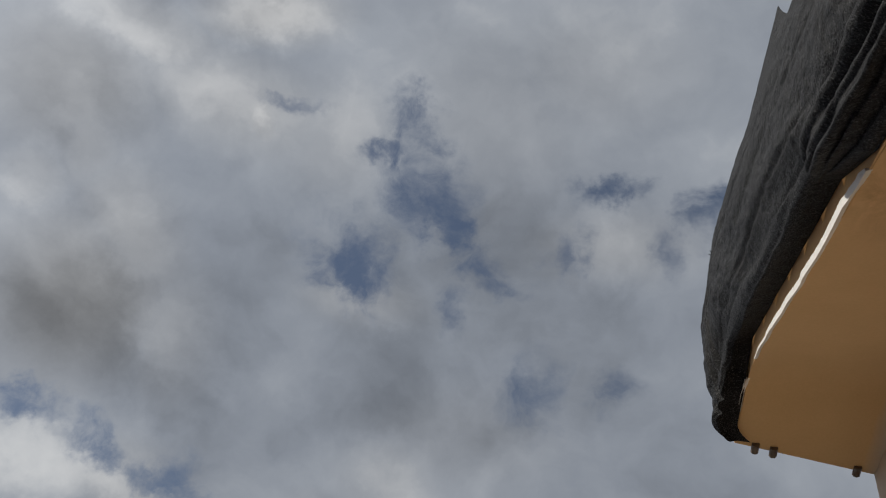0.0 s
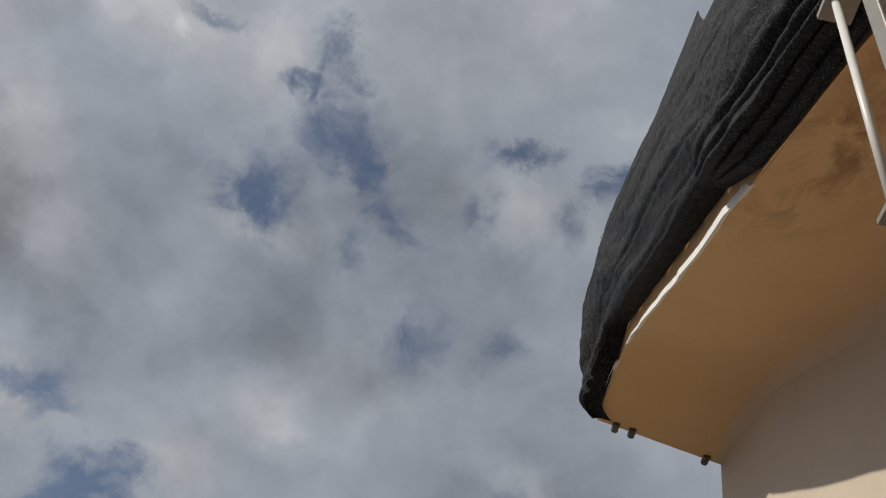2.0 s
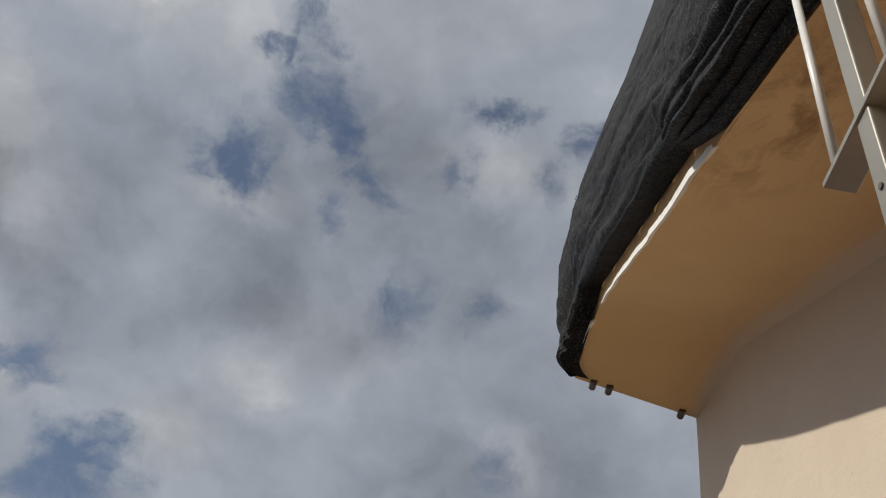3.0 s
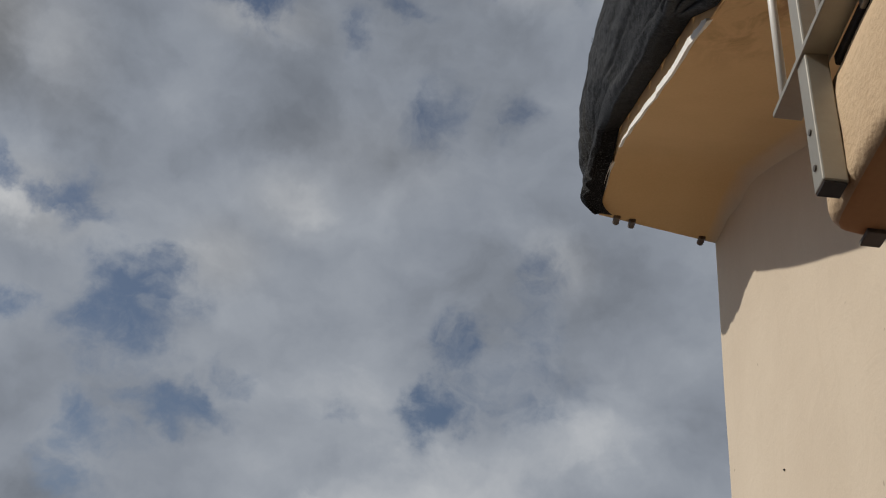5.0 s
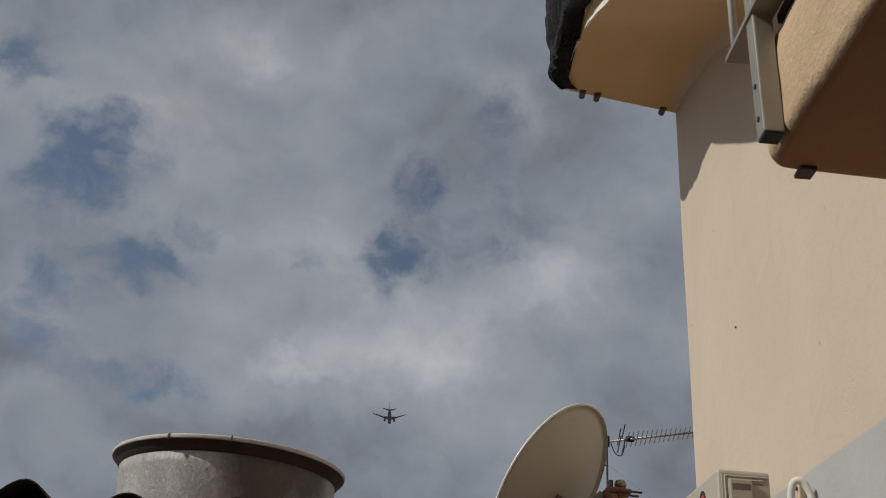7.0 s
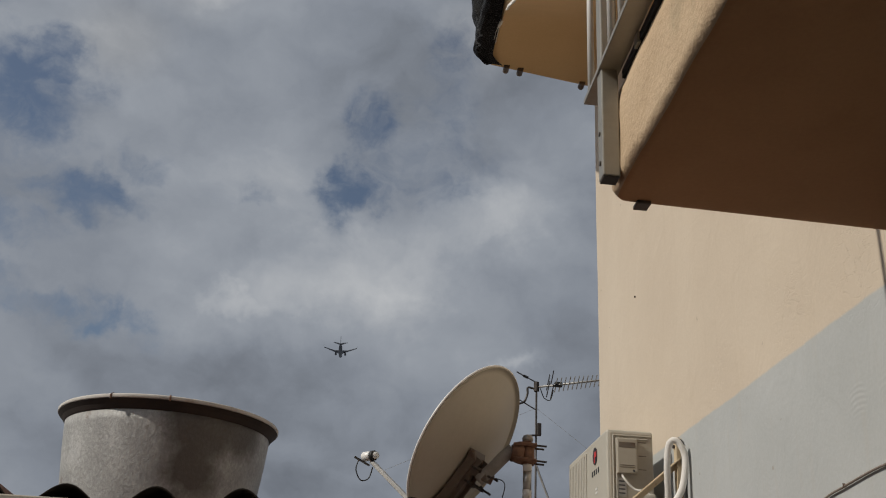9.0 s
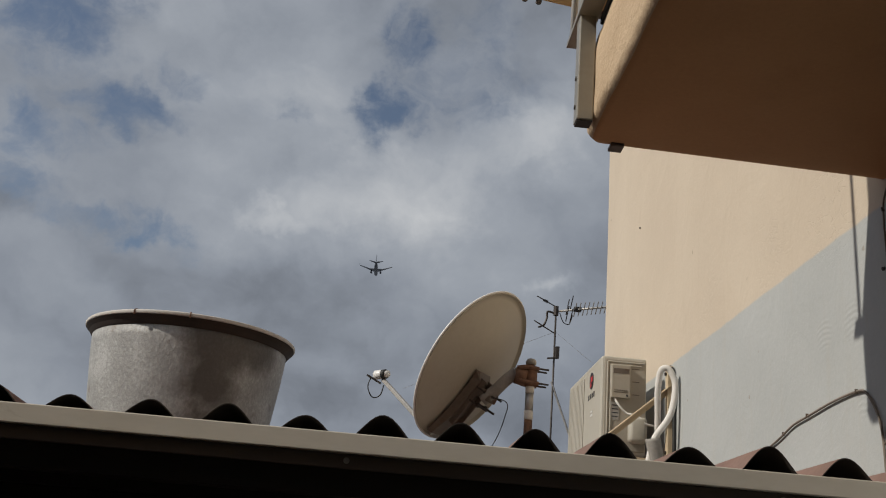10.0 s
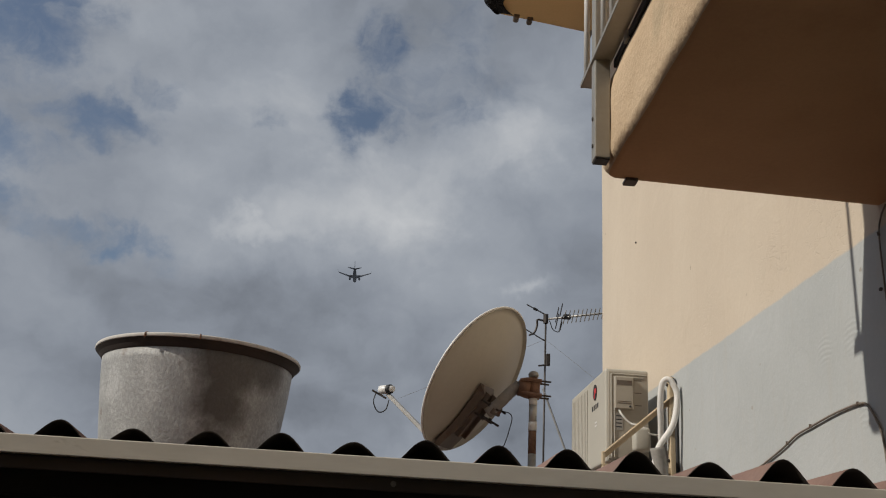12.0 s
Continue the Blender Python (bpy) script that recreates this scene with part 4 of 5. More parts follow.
# ---------------------------------------------------------------- water tank
def build_tank():
    c = (-0.604, 5.85, 0.0)
    tank = empty("water_tank", (c[0], c[1], 2.40), "weathered grey fibre cement water tank with pale lid", "water tank")
    body = [(0.585, 2.40), (0.592, 2.42), (0.610, 2.6), (0.636, 2.8), (0.660, 3.0), (0.671, 3.12), (0.676, 3.20)]
    bm = revolve(body, 72, c)
    shell = part("tank_body", bm, cement, tank)
    for p in shell.data.polygons:
        p.use_smooth = len(p.vertices) == 4
    flare = [(0.66, 3.180), (0.678, 3.182), (0.685, 3.190), (0.700, 3.212), (0.7255, 3.238), (0.66, 3.2385)]
    bm = revolve(flare, 72, c)
    part("flared_neck", bm, neck_cement, tank, "flare under the rim, coloured dark for its shade")
    lid = [(0.60, 3.2395), (0.724, 3.2395), (0.730, 3.243), (0.732, 3.250), (0.732, 3.258), (0.728, 3.264), (0.716, 3.266), (0.5, 3.29), (0.2, 3.30)]
    bm = revolve(lid, 72, c)
    top = part("lid", bm, lid_cement, tank, "pale fibre cement lid")
    for p in top.data.polygons:
        p.use_smooth = p.normal.z > 0.05
    for a in (-1.93, -1.42):
        x, y = c[0] + 0.731 * math.cos(a), c[1] + 0.731 * math.sin(a)
        s = bmesh.new()
        tube(s, curve_through([(x, y, 3.232), (x + 0.004 * math.cos(a), y + 0.004 * math.sin(a), 3.255), (x - 0.02 * math.cos(a), y - 0.02 * math.sin(a), 3.270)], 4), 0.006, 6)
        part("wire_tie", s, rust, top, "rusty wire tie")
    return tank


build_tank()
# unseen support, widened to block sky light in the roof-end gaps
thing("tank_plinth", new_box((-1.3, 5.25, 1.93), (0.8, 6.55, 2.40), 0.01), concrete, "low concrete plinth under the water tank", "plinth")


# ---------------------------------------------------------------- satellite dish
def build_dish():
    c = Vector((1.318, 4.90, 3.046))
    n = Vector((-0.75, 0.47, 0.53)).normalized()
    up = (Vector((0, 0, 1)) - n * n.z).normalized()
    right = up.cross(n)
    frame_m = Matrix((right, up, n)).transposed().to_4x4()
    frame_m.translation = c
    dish = empty("satellite_dish", (1.665, 4.70, 1.985), "ivory satellite dish on a taped and rusty pole", "satellite dish")
    A, B, depth = 0.487, 0.497, 0.085

    bm = bmesh.new()
    sides, rings = 72, 14
    front, back = [], []
    for i in range(rings + 1):
        q = i / rings
        zf = -depth * (1 - q * q)
        rf, rb = [], []
        for k in range(sides):
            a = 2 * math.pi * k / sides
            rf.append(bm.verts.new((A * q * math.cos(a), B * q * math.sin(a), zf)))
            rb.append(bm.verts.new((A * q * math.cos(a), B * q * math.sin(a), zf - 0.005)))
        front.append(rf)
        back.append(rb)
    # rolled rim
    lip = []
    for s, dz in ((1.006, -0.001), (1.022, -0.010), (1.026, -0.022), (1.014, -0.026)):
        lip.append([bm.verts.new((A * s * math.cos(2 * math.pi * k / sides), B * s * math.sin(2 * math.pi * k / sides), dz)) for k in range(sides)])
    order = front + lip
    for r0, r1 in zip(order[1:], order[2:]):
        for k in range(sides):
            bm.faces.new((r0[k], r0[(k + 1) % sides], r1[(k + 1) % sides], r1[k]))
    for r0, r1 in zip(back[1:], back[2:]):
        for k in range(sides):
            bm.faces.new((r0[k], r1[k], r1[(k + 1) % sides], r0[(k + 1) % sides]))
    for k in range(sides):
        bm.faces.new((lip[-1][k], lip[-1][(k + 1) % sides], back[-1][(k + 1) % sides], back[-1][k]))
    bm.faces.new(front[1])
    bm.faces.new(back[1][::-1])
    for v in front[0] + back[0]:
        bm.verts.remove(v)
    bmesh.ops.transform(bm, matrix=frame_m, verts=bm.verts)
    shell = part("reflector", bm, dish_paint, dish, "", True)
    # white rim carries the sunlit highlight of the dish's edge in its colour
    bm = bmesh.new()
    ring = [frame_m @ Vector((A * 1.026 * math.cos(2 * math.pi * k / 90), B * 1.026 * math.sin(2 * math.pi * k / 90), -0.012)) for k in range(91)]
    tube(bm, ring, 0.007, 8, False)
    part("rim", bm, white_paint_metal, shell, "rolled rim whitened for its sunlit edge", True)

    def at(x, y, z):
        return frame_m @ Vector((x, y, z))

    # stamped channel up the back and the feed arm
    bm = bmesh.new()
    hull = []
    for y, z, half, deep in ((-0.475, -0.030, 0.105, 0.03), (-0.30, -0.075, 0.095, 0.045), (-0.05, -0.105, 0.082, 0.05), (0.0, -0.102, 0.095, 0.02)):
        hull.append([bm.verts.new(at(x, y, z - d)) for x, d in ((-half, 0), (-half * 0.8, deep), (half * 0.8, deep), (half, 0))])
    for r0, r1 in zip(hull, hull[1:]):
        for k in range(4):
            bm.faces.new((r0[k], r0[(k + 1) % 4], r1[(k + 1) % 4], r1[k]))
    bm.faces.new(hull[0][::-1])
    bm.faces.new(hull[-1])
    channel = part("back_channel", bm, bracket_brown, dish, "brown steel channel up the back")
    bm = bmesh.new()
    beam(bm, at(-0.045, -0.36, -0.10), at(-0.045, -0.03, -0.155), 0.012, 0.07, n, 0.002)
    beam(bm, at(0.045, -0.36, -0.10), at(0.045, -0.03, -0.155), 0.012, 0.07, n, 0.002)
    part("side_flange", bm, bracket_brown, channel)
    lnb = Vector((0.757, 5.40, 3.035))
    low = at(0, -0.49, -0.02)
    bm = bmesh.new()
    beam(bm, low, lnb + Vector((0.02, 0.0, -0.03)), 0.026, 0.026, (0, 0, 1), 0.003)
    arm = part("feed_arm", bm, galvanised, dish, "pale square feed arm")
    to = (c - lnb).normalized()
    bm = bmesh.new()
    tube(bm, [lnb - to * 0.045, lnb - to * 0.04, lnb + to * 0.02, lnb + to * 0.03, lnb + to * 0.07], 0.03, 14, True, [0.026, 0.031, 0.031, 0.022, 0.022])
    part("feed_head", bm, white_paint_metal, arm, "white plastic feed head", True)
    bm = bmesh.new()
    tube(bm, [lnb + to * 0.022, lnb + to * 0.05], 0.032, 14)
    part("clamp_ring", bm, black_rubber, arm, "black clamp ring", True)
    bm = bmesh.new()
    tube(bm, curve_through([lnb + Vector((-0.06, 0, -0.02)), lnb + Vector((-0.075, 0, -0.09)), lnb + Vector((-0.04, 0, -0.155)), lnb + Vector((0.01, 0, -0.14)), lnb + Vector((0.03, 0, -0.07))], 6), 0.004, 6)
    part("coax_loop", bm, black_rubber, arm, "black coaxial cable loop", True)
    bm = bmesh.new()
    beam(bm, lnb + Vector((-0.09, 0.0, -0.01)), lnb + Vector((0.01, 0.0, -0.06)), 0.012, 0.012)
    part("cross_bar", bm, dark_steel, arm)

    # pole with bands of tape and rust
    px, py = 1.668, 4.70
    spans = [(2.015, 2.56, grey_lagging, "grey"), (2.56, 2.70, rust, "rusty"), (2.70, 2.755, hose_white, "white tape"), (2.755, 2.86, galvanised, "grey"), (2.86, 2.92, hose_white, "white tape"), (2.92, 3.035, rust, "rusty")]
    for lo, hi, mat, _ in spans:
        bm = bmesh.new()
        tube(bm, [(px, py, lo), (px, py, hi - 0.001)], 0.0265 if mat is hose_white else 0.025, 16)
        part("pole", bm, mat, dish, "", True)
    bm = bmesh.new()
    tube(bm, [(px, py, 3.035), (px, py, 3.05), (px, py, 3.068), (px, py, 3.075)], 0.03, 14, True, [0.03, 0.033, 0.025, 0.006])
    part("pole_cap", bm, grey_lagging, dish, "taped grey pole cap", True)
    part("base_plate", new_box((px - 0.09, py - 0.09, 1.985), (px + 0.09, py + 0.09, 2.016), 0.004), rust, dish)
    # mount between the channel and the pole
    bm = bmesh.new()
    beam(bm, at(0, -0.11, -0.14), at(0.02, -0.10, -0.27), 0.09, 0.06, up, 0.006)
    mount = part("swivel_mount", bm, bracket_brown, dish, "brown bolted swivel mount")
    bm = bmesh.new()
    tube(bm, curve_through([at(0.03, -0.14, -0.22), at(0.03, -0.04, -0.26), at(0.02, 0.04, -0.28), Vector((1.585, 4.715, 2.985))], 6), 0.036, 12)
    part("elbow_bar", bm, grey_lagging, mount, "grey bent steel bar", True)
    bm = bmesh.new()
    tube(bm, [Vector((1.575, 4.70, 2.965)), Vector((1.64, 4.70, 2.955))], 0.052, 18)
    part("mount_disc", bm, rust, mount, "", True)
    bm = bmesh.new()
    tube(bm, [(px, py, 2.90), (px, py, 2.91), (px, py, 3.005), (px, py, 3.02)], 0.04, 14, True, [0.034, 0.041, 0.041, 0.033])
    part("sleeve", bm, rust, mount, "rusty sleeve on the pole", True)
    for dz in (-0.045, 0.045):
        bm = bmesh.new()
        for side in (-0.036, 0.036):
            tube(bm, curve_through([(px - 0.085, py + 0.8 * side, 2.968 + 0.8 * dz), (px - 0.03, py + 1.2 * side, 2.965 + dz), (px + 0.045, py + side, 2.96 + dz)], 4), 0.014, 8)
        part("u_clamp", bm, rust, mount, "rusty clamp bar")
        for side in (-0.04, 0.04):
            bm = bmesh.new()
            tube(bm, [(px + 0.01, py + side, 2.962 + dz), (px + 0.105, py + side, 2.958 + dz)], 0.006, 8)
            part("bolt", bm, dark_steel, mount)
    for a, b in ((-0.05, -0.09), (0.05, -0.09), (-0.05, -0.18), (0.05, -0.18)):
        bm = bmesh.new()
        tube(bm, [at(a, b, -0.15), at(a, b, -0.29)], 0.007, 8)
        tube(bm, [at(a, b, -0.21), at(a, b, -0.225)], 0.016, 6)
        part("bolt", bm, dark_steel, channel)
    bm = bmesh.new()
    tube(bm, curve_through([at(0.04, -0.10, -0.25), Vector((1.54, 4.75, 2.80)), Vector((1.53, 4.75, 2.70)), Vector((1.49, 4.75, 2.58)), Vector((1.42, 4.75, 2.45))], 6), 0.003, 6)
    part("coax", bm, black_rubber, dish, "black coaxial cable", True)
    return dish


dish = build_dish()
dish.matrix_world = Matrix.Translation((-0.0324, 0.054, -0.0752)) @ Matrix.Scale(1.045, 4) @ dish.matrix_basis


# ---------------------------------------------------------------- air conditioner
def build_ac():
    x0, x1, y0, y1, z0, z1 = 1.958, 2.205, 4.012, 4.93, 2.44, 2.966
    ac = empty("air_conditioner", ((x0 + x1) / 2, (y0 + y1) / 2, z0), "off-white outdoor air conditioner unit on a wall bracket", "air conditioner")
    body = part("case", new_box((x0, y0, z0), (x1, y1, z1), 0.016, 3), ac_case, ac)
    # side panel with its raised border
    part("side_panel", new_box((x0 + 0.018, y0 - 0.004, z0 + 0.02), (x1 - 0.006, y0 + 0.01, z1 - 0.018), 0.003), ac_side, ac, "beige side panel")
    bm = bmesh.new()
    for pts in ([(0.033, z1 - 0.032), (0.235, z1 - 0.032)], [(0.033, z1 - 0.032), (0.033, z0 + 0.03)], [(0.050, z1 - 0.048), (0.215, z1 - 0.048)], [(0.050, z1 - 0.048), (0.050, z0 + 0.03)]):
        beam(bm, (x0 + pts[0][0], y0 - 0.006, pts[0][1]), (x0 + pts[1][0], y0 - 0.006, pts[1][1]), 0.007, 0.007, (0, 1, 0), 0.002)
    part("panel_rib", bm, ac_case, ac)
    # brown bars laid on the panel for the shade in its vent slots
    for k in range(3):
        part("vent_shade_bar", new_box((x0 + 0.165, y0 - 0.0052, 2.90 - 0.07 * k), (x0 + 0.205, y0 - 0.0045, 2.904 - 0.07 * k)), bracket_brown, ac)
    cover = part("terminal_cover", new_box((2.008, y0 - 0.026, 2.735), (2.112, y0 - 0.0045, 2.916), 0.005), ac_side, ac, "beige terminal cover with a grip slot")
    # flat brown plates give the cover's slot and grooves their shade
    part("grip_shade_plate", new_box((2.018, y0 - 0.0275, 2.868), (2.103, y0 - 0.0262, 2.895)), bracket_brown, cover, "brown plate for the shade in the grip slot")
    for z in (2.775, 2.765):
        part("groove_shade_bar", new_box((2.022, y0 - 0.0275, z), (2.098, y0 - 0.0262, z + 0.003)), bracket_brown, cover)
    s = bmesh.new()
    tube(s, [(2.092, y0 - 0.026, 2.75), (2.092, y0 - 0.0285, 2.75)], 0.006, 10)
    part("screw", s, ink, cover)
    part("rating_plate", new_box((2.012, y0 - 0.0062, 2.62), (2.056, y0 - 0.0046, 2.715), 0.0), galvanised, ac, "grey rating plate")
    for k in range(4):
        part("print_bar", new_box((2.017, y0 - 0.0072, 2.635 + 0.02 * k), (2.050, y0 - 0.0064, 2.641 + 0.02 * k)), ink, ac)
    # front face with upright grille ribs and the badge
    # dark plate paints the shade in the gaps of the fan grille
    grille = part("fan_grille", new_box((x0 - 0.0015, y1 - 0.47, z0 + 0.03), (x0 + 0.002, y1 - 0.03, z1 - 0.04)), bracket_brown, ac, "dark plate for the shade between upright grille ribs")
    for k in range(11):
        y = y1 - 0.047 - 0.041 * k
        part("grille_rib", new_box((x0 - 0.0045, y - 0.013, z0 + 0.028), (x0 + 0.001, y + 0.013, z1 - 0.038), 0.001, 1), ac_case, grille)
    s = bmesh.new()
    tube(s, [(x0 - 0.0005, 4.255, 2.872), (x0 - 0.004, 4.255, 2.872)], 0.046, 28)
    badge = part("badge", s, ink, ac, "round black badge")
    part("badge_mark", new_box((x0 - 0.0062, 4.215, 2.862), (x0 - 0.0042, 4.262, 2.892), 0.0), red_paint, badge, "red mark")
    part("badge_mark", new_box((x0 - 0.0062, 4.248, 2.835), (x0 - 0.0042, 4.266, 2.862), 0.0), red_paint, badge, "red mark")
    for k in range(4):
        part("letter_bar", new_box((x0 - 0.003, 4.178 + 0.045 * k, 2.772), (x0 - 0.0008, 4.196 + 0.045 * k, 2.800)), ink, ac)
    for k in range(2):
        part("label_bar", new_box((x0 - 0.002, 4.215, 2.69 - 0.02 * k), (x0 - 0.0008, 4.26, 2.70 - 0.02 * k)), white_paint_metal, ac)
    # valve cover and connecting cable
    bm = new_box((2.10, y0 - 0.075, 2.50), (2.195, y0 - 0.004, 2.635), 0.02, 3)
    part("valve_cover", bm, ac_case, ac, "off-white valve cover", True)
    bm = bmesh.new()
    tube(bm, curve_through([(2.03, y0 - 0.012, 2.735), (2.045, y0 - 0.03, 2.70), (2.09, y0 - 0.035, 2.655), (2.14, y0 - 0.06, 2.64), (2.185, y0 - 0.07, 2.60), (2.23, y0 - 0.06, 2.595), (2.25, y0 - 0.05, 2.58)], 6), 0.006, 8)
    part("power_cable", bm, hose_white, ac, "thin white cable", True)
    for y in (4.10, 4.70):
        for x in (2.0, 2.17):
            part("foot", new_box((x - 0.02, y - 0.03, 2.415), (x + 0.02, y + 0.03, z0), 0.004), black_rubber, ac)
    return ac


build_ac()


def build_bracket(y):
    br = empty("wall_bracket", (2.29, y, 2.41), "cream painted steel bracket bolted to the wall", "bracket", "air conditioner brackets")
    part("arm", new_box((1.905, y - 0.015, 2.38), (2.30, y + 0.015, 2.412), 0.003), cream_metal, br)
    part("wall_bar", new_box((2.272, y - 0.022, 2.33), (2.304, y + 0.022, 2.90), 0.003), cream_metal, br)
    return br


b1 = build_bracket(3.87)
bm = bmesh.new()
beam(bm, (1.915, 3.86, 2.47), (2.295, 3.86, 2.80), 0.006, 0.034, (0, 1, 0), 0.001)
beam(bm, (1.915, 3.876, 2.456), (2.295, 3.876, 2.786), 0.032, 0.005, (0, 1, 0), 0.001)
part("brace", bm, cream_metal, b1, "cream diagonal angle brace")
part("arm_end", new_box((1.905, 3.856, 2.40), (1.920, 3.888, 2.475), 0.002), cream_metal, b1)
b2 = build_bracket(4.70)
for z in (2.86, 2.45):
    s = bmesh.new()
    tube(s, [(2.272, 3.87, z), (2.262, 3.87, z)], 0.009, 6)
    part("bolt", s, dark_steel, b1)

bm = bmesh.new()
tube(bm, curve_through([(2.15, 3.80, 2.30), (2.165, 3.78, 2.42), (2.185, 3.76, 2.505), (2.258, 3.75, 2.623), (2.284, 3.75, 2.768), (2.262, 3.75, 2.842), (2.233, 3.755, 2.864), (2.210, 3.77, 2.838), (2.207, 3.80, 2.745), (2.222, 3.85, 2.62), (2.23, 3.90, 2.50)], 8), 0.0165, 12, True)
hose = thing("refrigerant_hose", bm, hose_white, "white lagged refrigerant hose looping above the bracket", "hose", smooth=True)
bm = bmesh.new()
tube(bm, curve_through([(2.20, 3.80, 2.27), (2.195, 3.78, 2.40), (2.175, 3.77, 2.50)], 6), 0.038, 12)
part("lagging_end", bm, grey_lagging, hose, "swollen end of the lagging", True)
bm = bmesh.new()
tube(bm, curve_through([(2.300, 3.825, 2.30), (2.300, 3.822, 2.62), (2.300, 3.825, 2.80), (2.297, 3.835, 2.87), (2.292, 3.87, 2.90)], 8), 0.010, 8)
thing("drain_cable", bm, black_rubber, "black cable running up beside the bracket", "cable", smooth=True)


# ---------------------------------------------------------------- aerial beyond the roofs
def build_aerial():
    mx, my = 2.885, 11.2
    aerial = empty("tv_aerial", (mx, my, 1.9), "weathered television aerial on a thin dark mast", "aerial")
    bm = bmesh.new()
    tube(bm, [(mx, my, 1.9), (mx, my, 5.33)], 0.013, 10)
    part("mast", bm, dark_steel, aerial, "", True)
    a, b = Vector((mx - 0.02, my, 5.29)), Vector((4.05, my - 0.35, 5.42))
    bm = bmesh.new()
    tube(bm, [a, b], 0.014, 8)
    boom = part("boom", bm, galvanised, aerial, "", True)
    d = (b - a).normalized()
    cross = d.cross(Vector((0, 0, 1))).normalized()
    tilt = (cross * 0.45 + Vector((0, 0, 1)) * 0.15 + Vector((0.10, 0, 0))).normalized()
    for k in range(17):
        p = a + d * (0.27 + 0.056 * k)
        half = 0.155 - 0.003 * k
        s = bmesh.new()
        tube(s, [p - tilt * half, p + tilt * half], 0.0065, 6)
        part("director", s, galvanised, boom)
    for z in (-0.10, -0.05, 0.05, 0.10):
        p = a + d * 0.12 + Vector((0, 0, z * 0.9))
        s = bmesh.new()
        tube(s, [p - tilt * 0.17 + d * abs(z), p + tilt * 0.17 + d * abs(z)], 0.007, 6)
        part("reflector_rod", s, dark_steel, boom)
    part("dipole_box", new_box((mx + 0.22, my - 0.10, 5.30), (mx + 0.32, my - 0.03, 5.36), 0.01), black_rubber, boom)
    s = bmesh.new()
    tube(s, [(mx, my, 5.24), (mx, my, 5.36)], 0.035, 10)
    part("mast_clamp", s, dark_steel, aerial)
    # bent holder with two long rods
    s = bmesh.new()
    tube(s, curve_through([(mx - 0.02, my, 5.27), (mx - 0.11, my, 5.28), (mx - 0.115, my, 5.20), (mx - 0.15, my, 5.10), (mx - 0.22, my, 5.06)], 6), 0.014, 8)
    holder = part("holder", s, dark_steel, aerial, "", True)
    for p, q in (((mx - 0.26, my, 5.48), (mx - 0.01, my, 5.36)), ((mx - 0.28, my, 5.145), (mx - 0.01, my, 5.00))):
        s = bmesh.new()
        tube(s, [p, q], 0.008, 6)
        part("rod", s, dark_steel, holder)
    s = bmesh.new()
    tube(s, [(mx - 0.17, my, 5.435), (mx - 0.11, my, 5.41)], 0.018, 8)
    part("insulator", s, black_rubber, holder)
    part("amplifier_box", new_box((mx + 0.01, my - 0.05, 4.66), (mx + 0.06, my, 4.82), 0.008), dark_steel, aerial, "small dark amplifier box")
    s = bmesh.new()
    beam(s, (mx - 0.09, my - 0.02, 4.655), (mx + 0.05, my - 0.02, 4.675), 0.02, 0.02)
    part("box_strap", s, dark_steel, aerial)
    s = bmesh.new()
    tube(s, curve_through([(mx + 0.05, my, 5.28), (mx + 0.10, my, 5.16), (mx + 0.18, my, 5.14), (mx + 0.22, my, 5.27)], 6), 0.006, 6)
    part("lead", s, black_rubber, aerial)
    s = bmesh.new()
    tube(s, [(mx - 0.02, my, 4.36), (3.28, my, 3.3)], 0.014, 8)
    part("stay", s, galvanised, aerial, "pale steel stay")
    for end in ((1.0, 11.2, 4.1), (3.9, 11.0, 4.2)):
        s = bmesh.new()
        tube(s, [(mx, my, 5.02), end], 0.0018, 5)
        part("guy_wire", s, galvanised, aerial, "thin guy wire")
    return aerial


build_aerial()
thing("rear_house", new_box((-3.45, 5.18, 0.0), (2.28, 10.0, 1.93), 0.01), concrete, "low flat-roofed concrete house behind the awning", "house")
thing("far_house", new_box((-6.0, 10.8, 0.0), (8.0, 16.0, 1.9), 0.02), concrete, "low grey concrete house beyond the awning", "house")


# ---------------------------------------------------------------- cables on the wall
def clip(y, z, cable):
    s = bmesh.new()
    beam(s, (2.300, y - 0.001, z - 0.005), (2.300, y + 0.001, z + 0.009), 0.010, 0.003)
    part("clip", s, bracket_brown, cable, "small brown clip")


bm = bmesh.new()
tube(bm, curve_through([(2.302, 2.75, 2.27), (2.302, 2.48, 2.318), (2.302, 2.34, 2.350), (2.302, 2.205, 2.362), (2.302, 2.0, 2.377), (2.302, 1.83, 2.378), (2.302, 1.77, 2.362), (2.301, 1.715, 2.30), (2.301, 1.685, 2.23), (2.301, 1.675, 2.10), (2.301, 1.672, 2.03)], 8), 0.0042, 8)
c1 = thing("wall_cable", bm, cable_grey, "grey-brown cable clipped in a sagging line to the wall", "cable", smooth=True)
for y, z in ((2.42, 2.33), (2.205, 2.362), (1.83, 2.376)):
    clip(y, z, c1)
bm = bmesh.new()
tube(bm, curve_through([(2.302, 1.53, 2.985), (2.302, 1.57, 2.95), (2.302, 1.59, 2.89), (2.302, 1.585, 2.70), (2.302, 1.575, 2.5), (2.302, 1.57, 2.30), (2.302, 1.572, 2.25), (2.302, 1.63, 2.235), (2.302, 1.675, 2.19)], 8), 0.0031, 8)
c2 = thing("wall_cable", bm, cable_grey, "thin dark cable dropping from under the balcony", "cable", smooth=True)
clip(1.588, 2.90, c2)
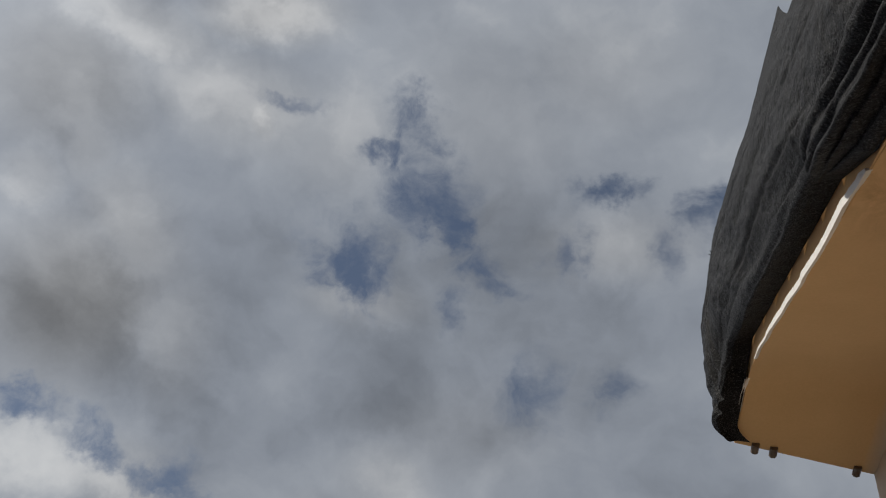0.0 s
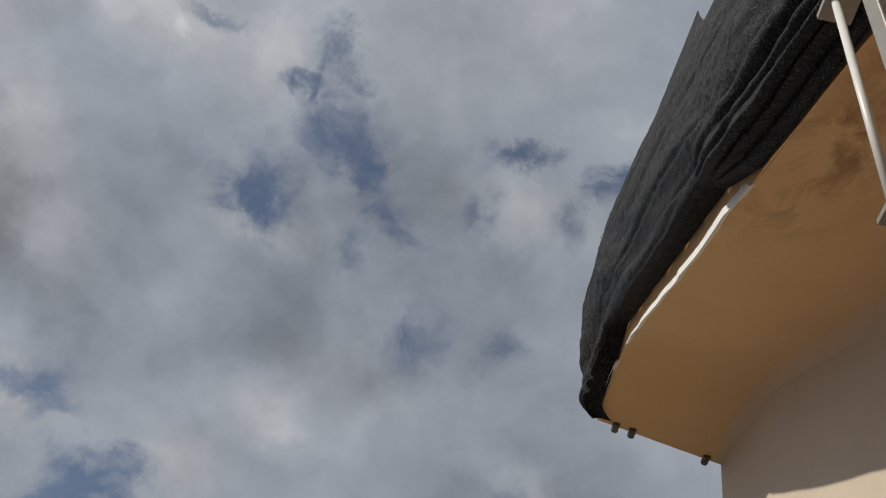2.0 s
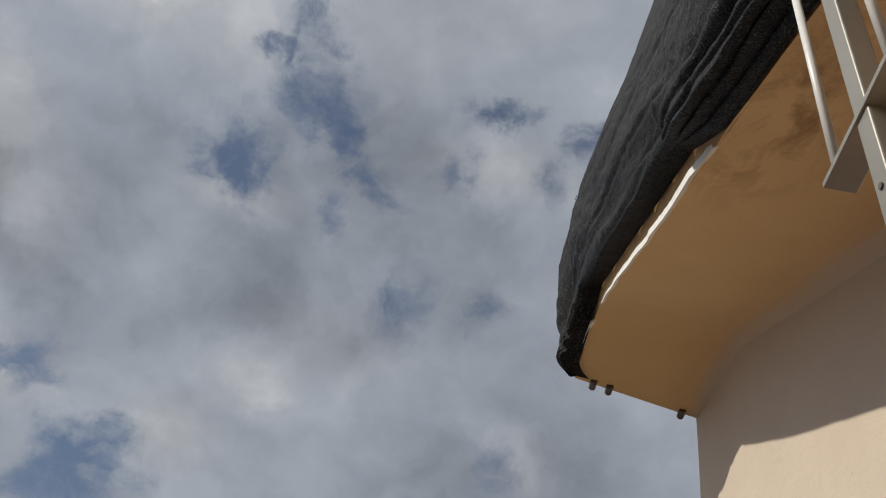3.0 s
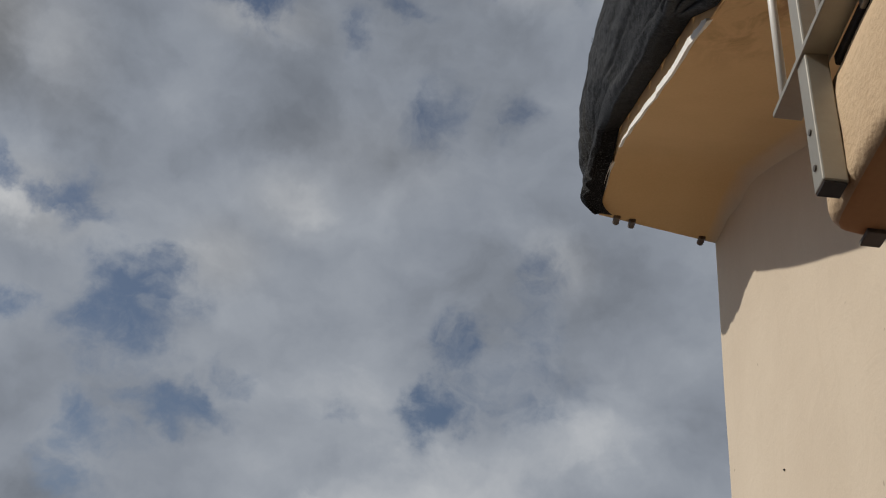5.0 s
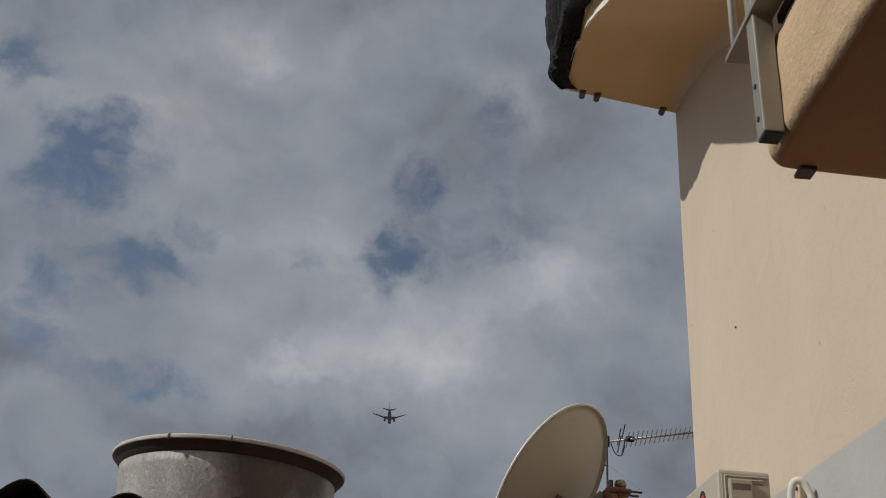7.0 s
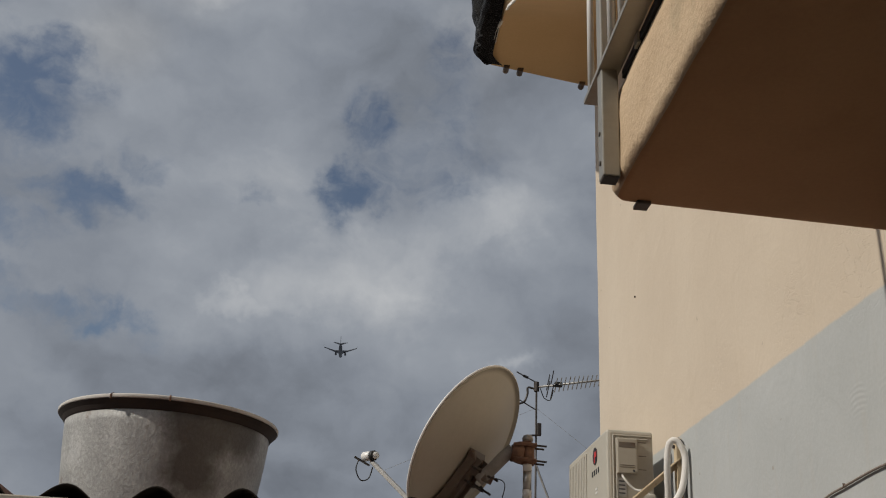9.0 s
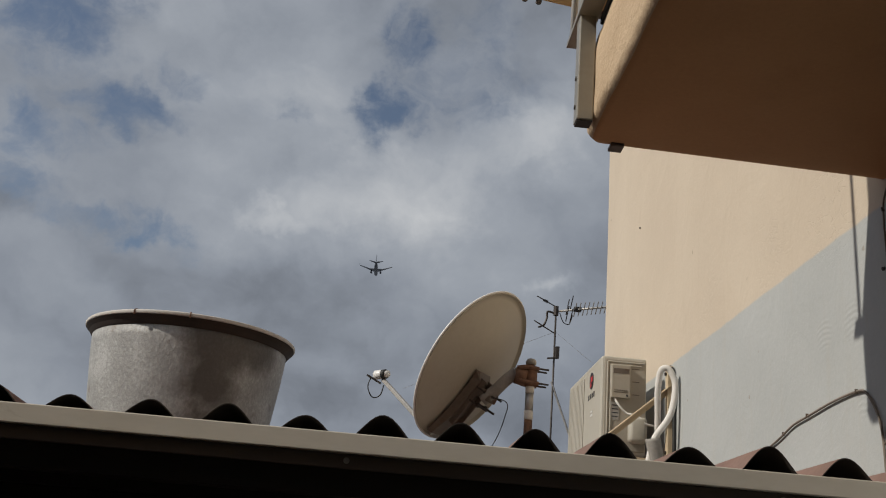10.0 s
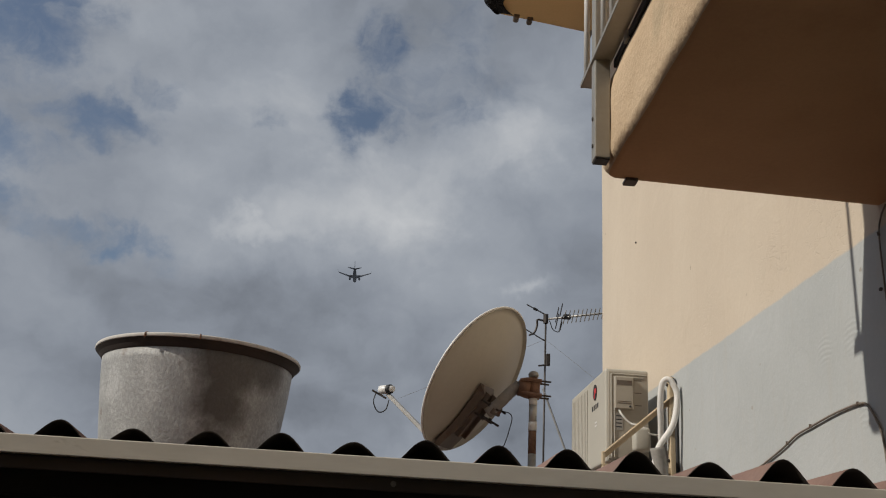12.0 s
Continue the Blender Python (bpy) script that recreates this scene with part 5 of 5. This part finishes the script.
for y, z in ((4.606, 3.959), (1.62, 2.72), (1.60, 2.43), (2.62, 2.22)):
    s = bmesh.new()
    tube(s, [(2.311, y, z), (2.302, y, z - 0.002)], 0.006, 6)
    thing("wall_nail", s, dark_steel, "short dark nail driven into painted plaster", "nail", "nails in the wall")


# ---------------------------------------------------------------- airliner
def build_airliner():
    plane = empty("airliner", (0, 0, 0), "twin-engined jet airliner flying away, dark against the clouds", "aeroplane")
    L = 37.0
    bm = bmesh.new()
    prof = [(0.0, 0.05), (0.8, 0.9), (2.2, 1.5), (4.5, 1.9), (24.0, 1.9), (29.0, 1.6), (34.0, 0.8), (L, 0.25)]
    tube(bm, [(0, p[0], 0.012 * max(0, p[0] - 24) ** 1.6 * 0.3) for p in prof], 1, 18, True, [p[1] for p in prof])
    part("fuselage", bm, plane_skin, plane, "", True)

    def wing(points, thick):
        b = bmesh.new()
        lo = [b.verts.new((x, y, z - thick * t / 2)) for x, y, z, t in points]
        hi = [b.verts.new((x, y, z + thick * t / 2)) for x, y, z, t in points]
        n = len(points)
        b.faces.new(lo[::-1])
        b.faces.new(hi)
        for k in range(n):
            b.faces.new((lo[k], lo[(k + 1) % n], hi[(k + 1) % n], hi[k]))
        return b

    for s in (-1, 1):
        w = part("wing", wing([(s * 1.2, 12.5, -1.0, 1), (s * 6.5, 16.0, -0.4, 0.7), (s * 17.0, 22.0, 1.2, 0.25), (s * 17.2, 23.6, 1.25, 0.25), (s * 6.5, 19.4, -0.4, 0.6), (s * 1.2, 20.4, -1.0, 1)], 0.9), plane_wing, plane)
        part("winglet", wing([(s * 17.0, 22.2, 1.2, 1), (s * 17.6, 24.6, 3.6, 0.6), (s * 17.7, 25.4, 3.6, 0.6), (s * 17.2, 23.6, 1.2, 1)], 0.2), plane_wing, w)
        b = bmesh.new()
        tube(b, [(s * 5.0, 11.6, -2.0), (s * 5.0, 12.1, -2.0), (s * 5.0, 14.6, -2.0), (s * 5.0, 16.2, -1.8)], 1, 14, True, [0.95, 1.1, 1.05, 0.6])
        part("engine", b, plane_skin, w, "dark jet engine", True)
        part("tailplane", wing([(s * 0.6, 31.5, 0.9, 1), (s * 7.0, 35.6, 1.5, 0.4), (s * 7.1, 37.0, 1.5, 0.4), (s * 0.6, 35.5, 0.9, 1)], 0.4), plane_wing, plane)
    b = bmesh.new()
    fin = [(28.5, 1.2), (31.5, 2.2), (35.4, 8.4), (37.4, 8.4), (35.8, 1.2)]
    lo = [b.verts.new((-0.15, y, z)) for y, z in fin]
    hi = [b.verts.new((0.15, y, z)) for y, z in fin]
    b.faces.new(lo)
    b.faces.new(hi[::-1])
    for k in range(5):
        b.faces.new((lo[k], lo[(k + 1) % 5], hi[(k + 1) % 5], hi[k]))
    part("tail_fin", b, plane_skin, plane)
    return plane


airliner = build_airliner()
AIR_WAY = Vector((-0.0265, 0.952, 0.305)).normalized()
place = Vector((0.8, -1.1, 1.68)) + AIR_WAY * 1060
airliner.matrix_world = Matrix.Translation(place) @ pose(0, 0, 0, 5, 2, 180) @ Matrix.Translation((0, -17, 0))
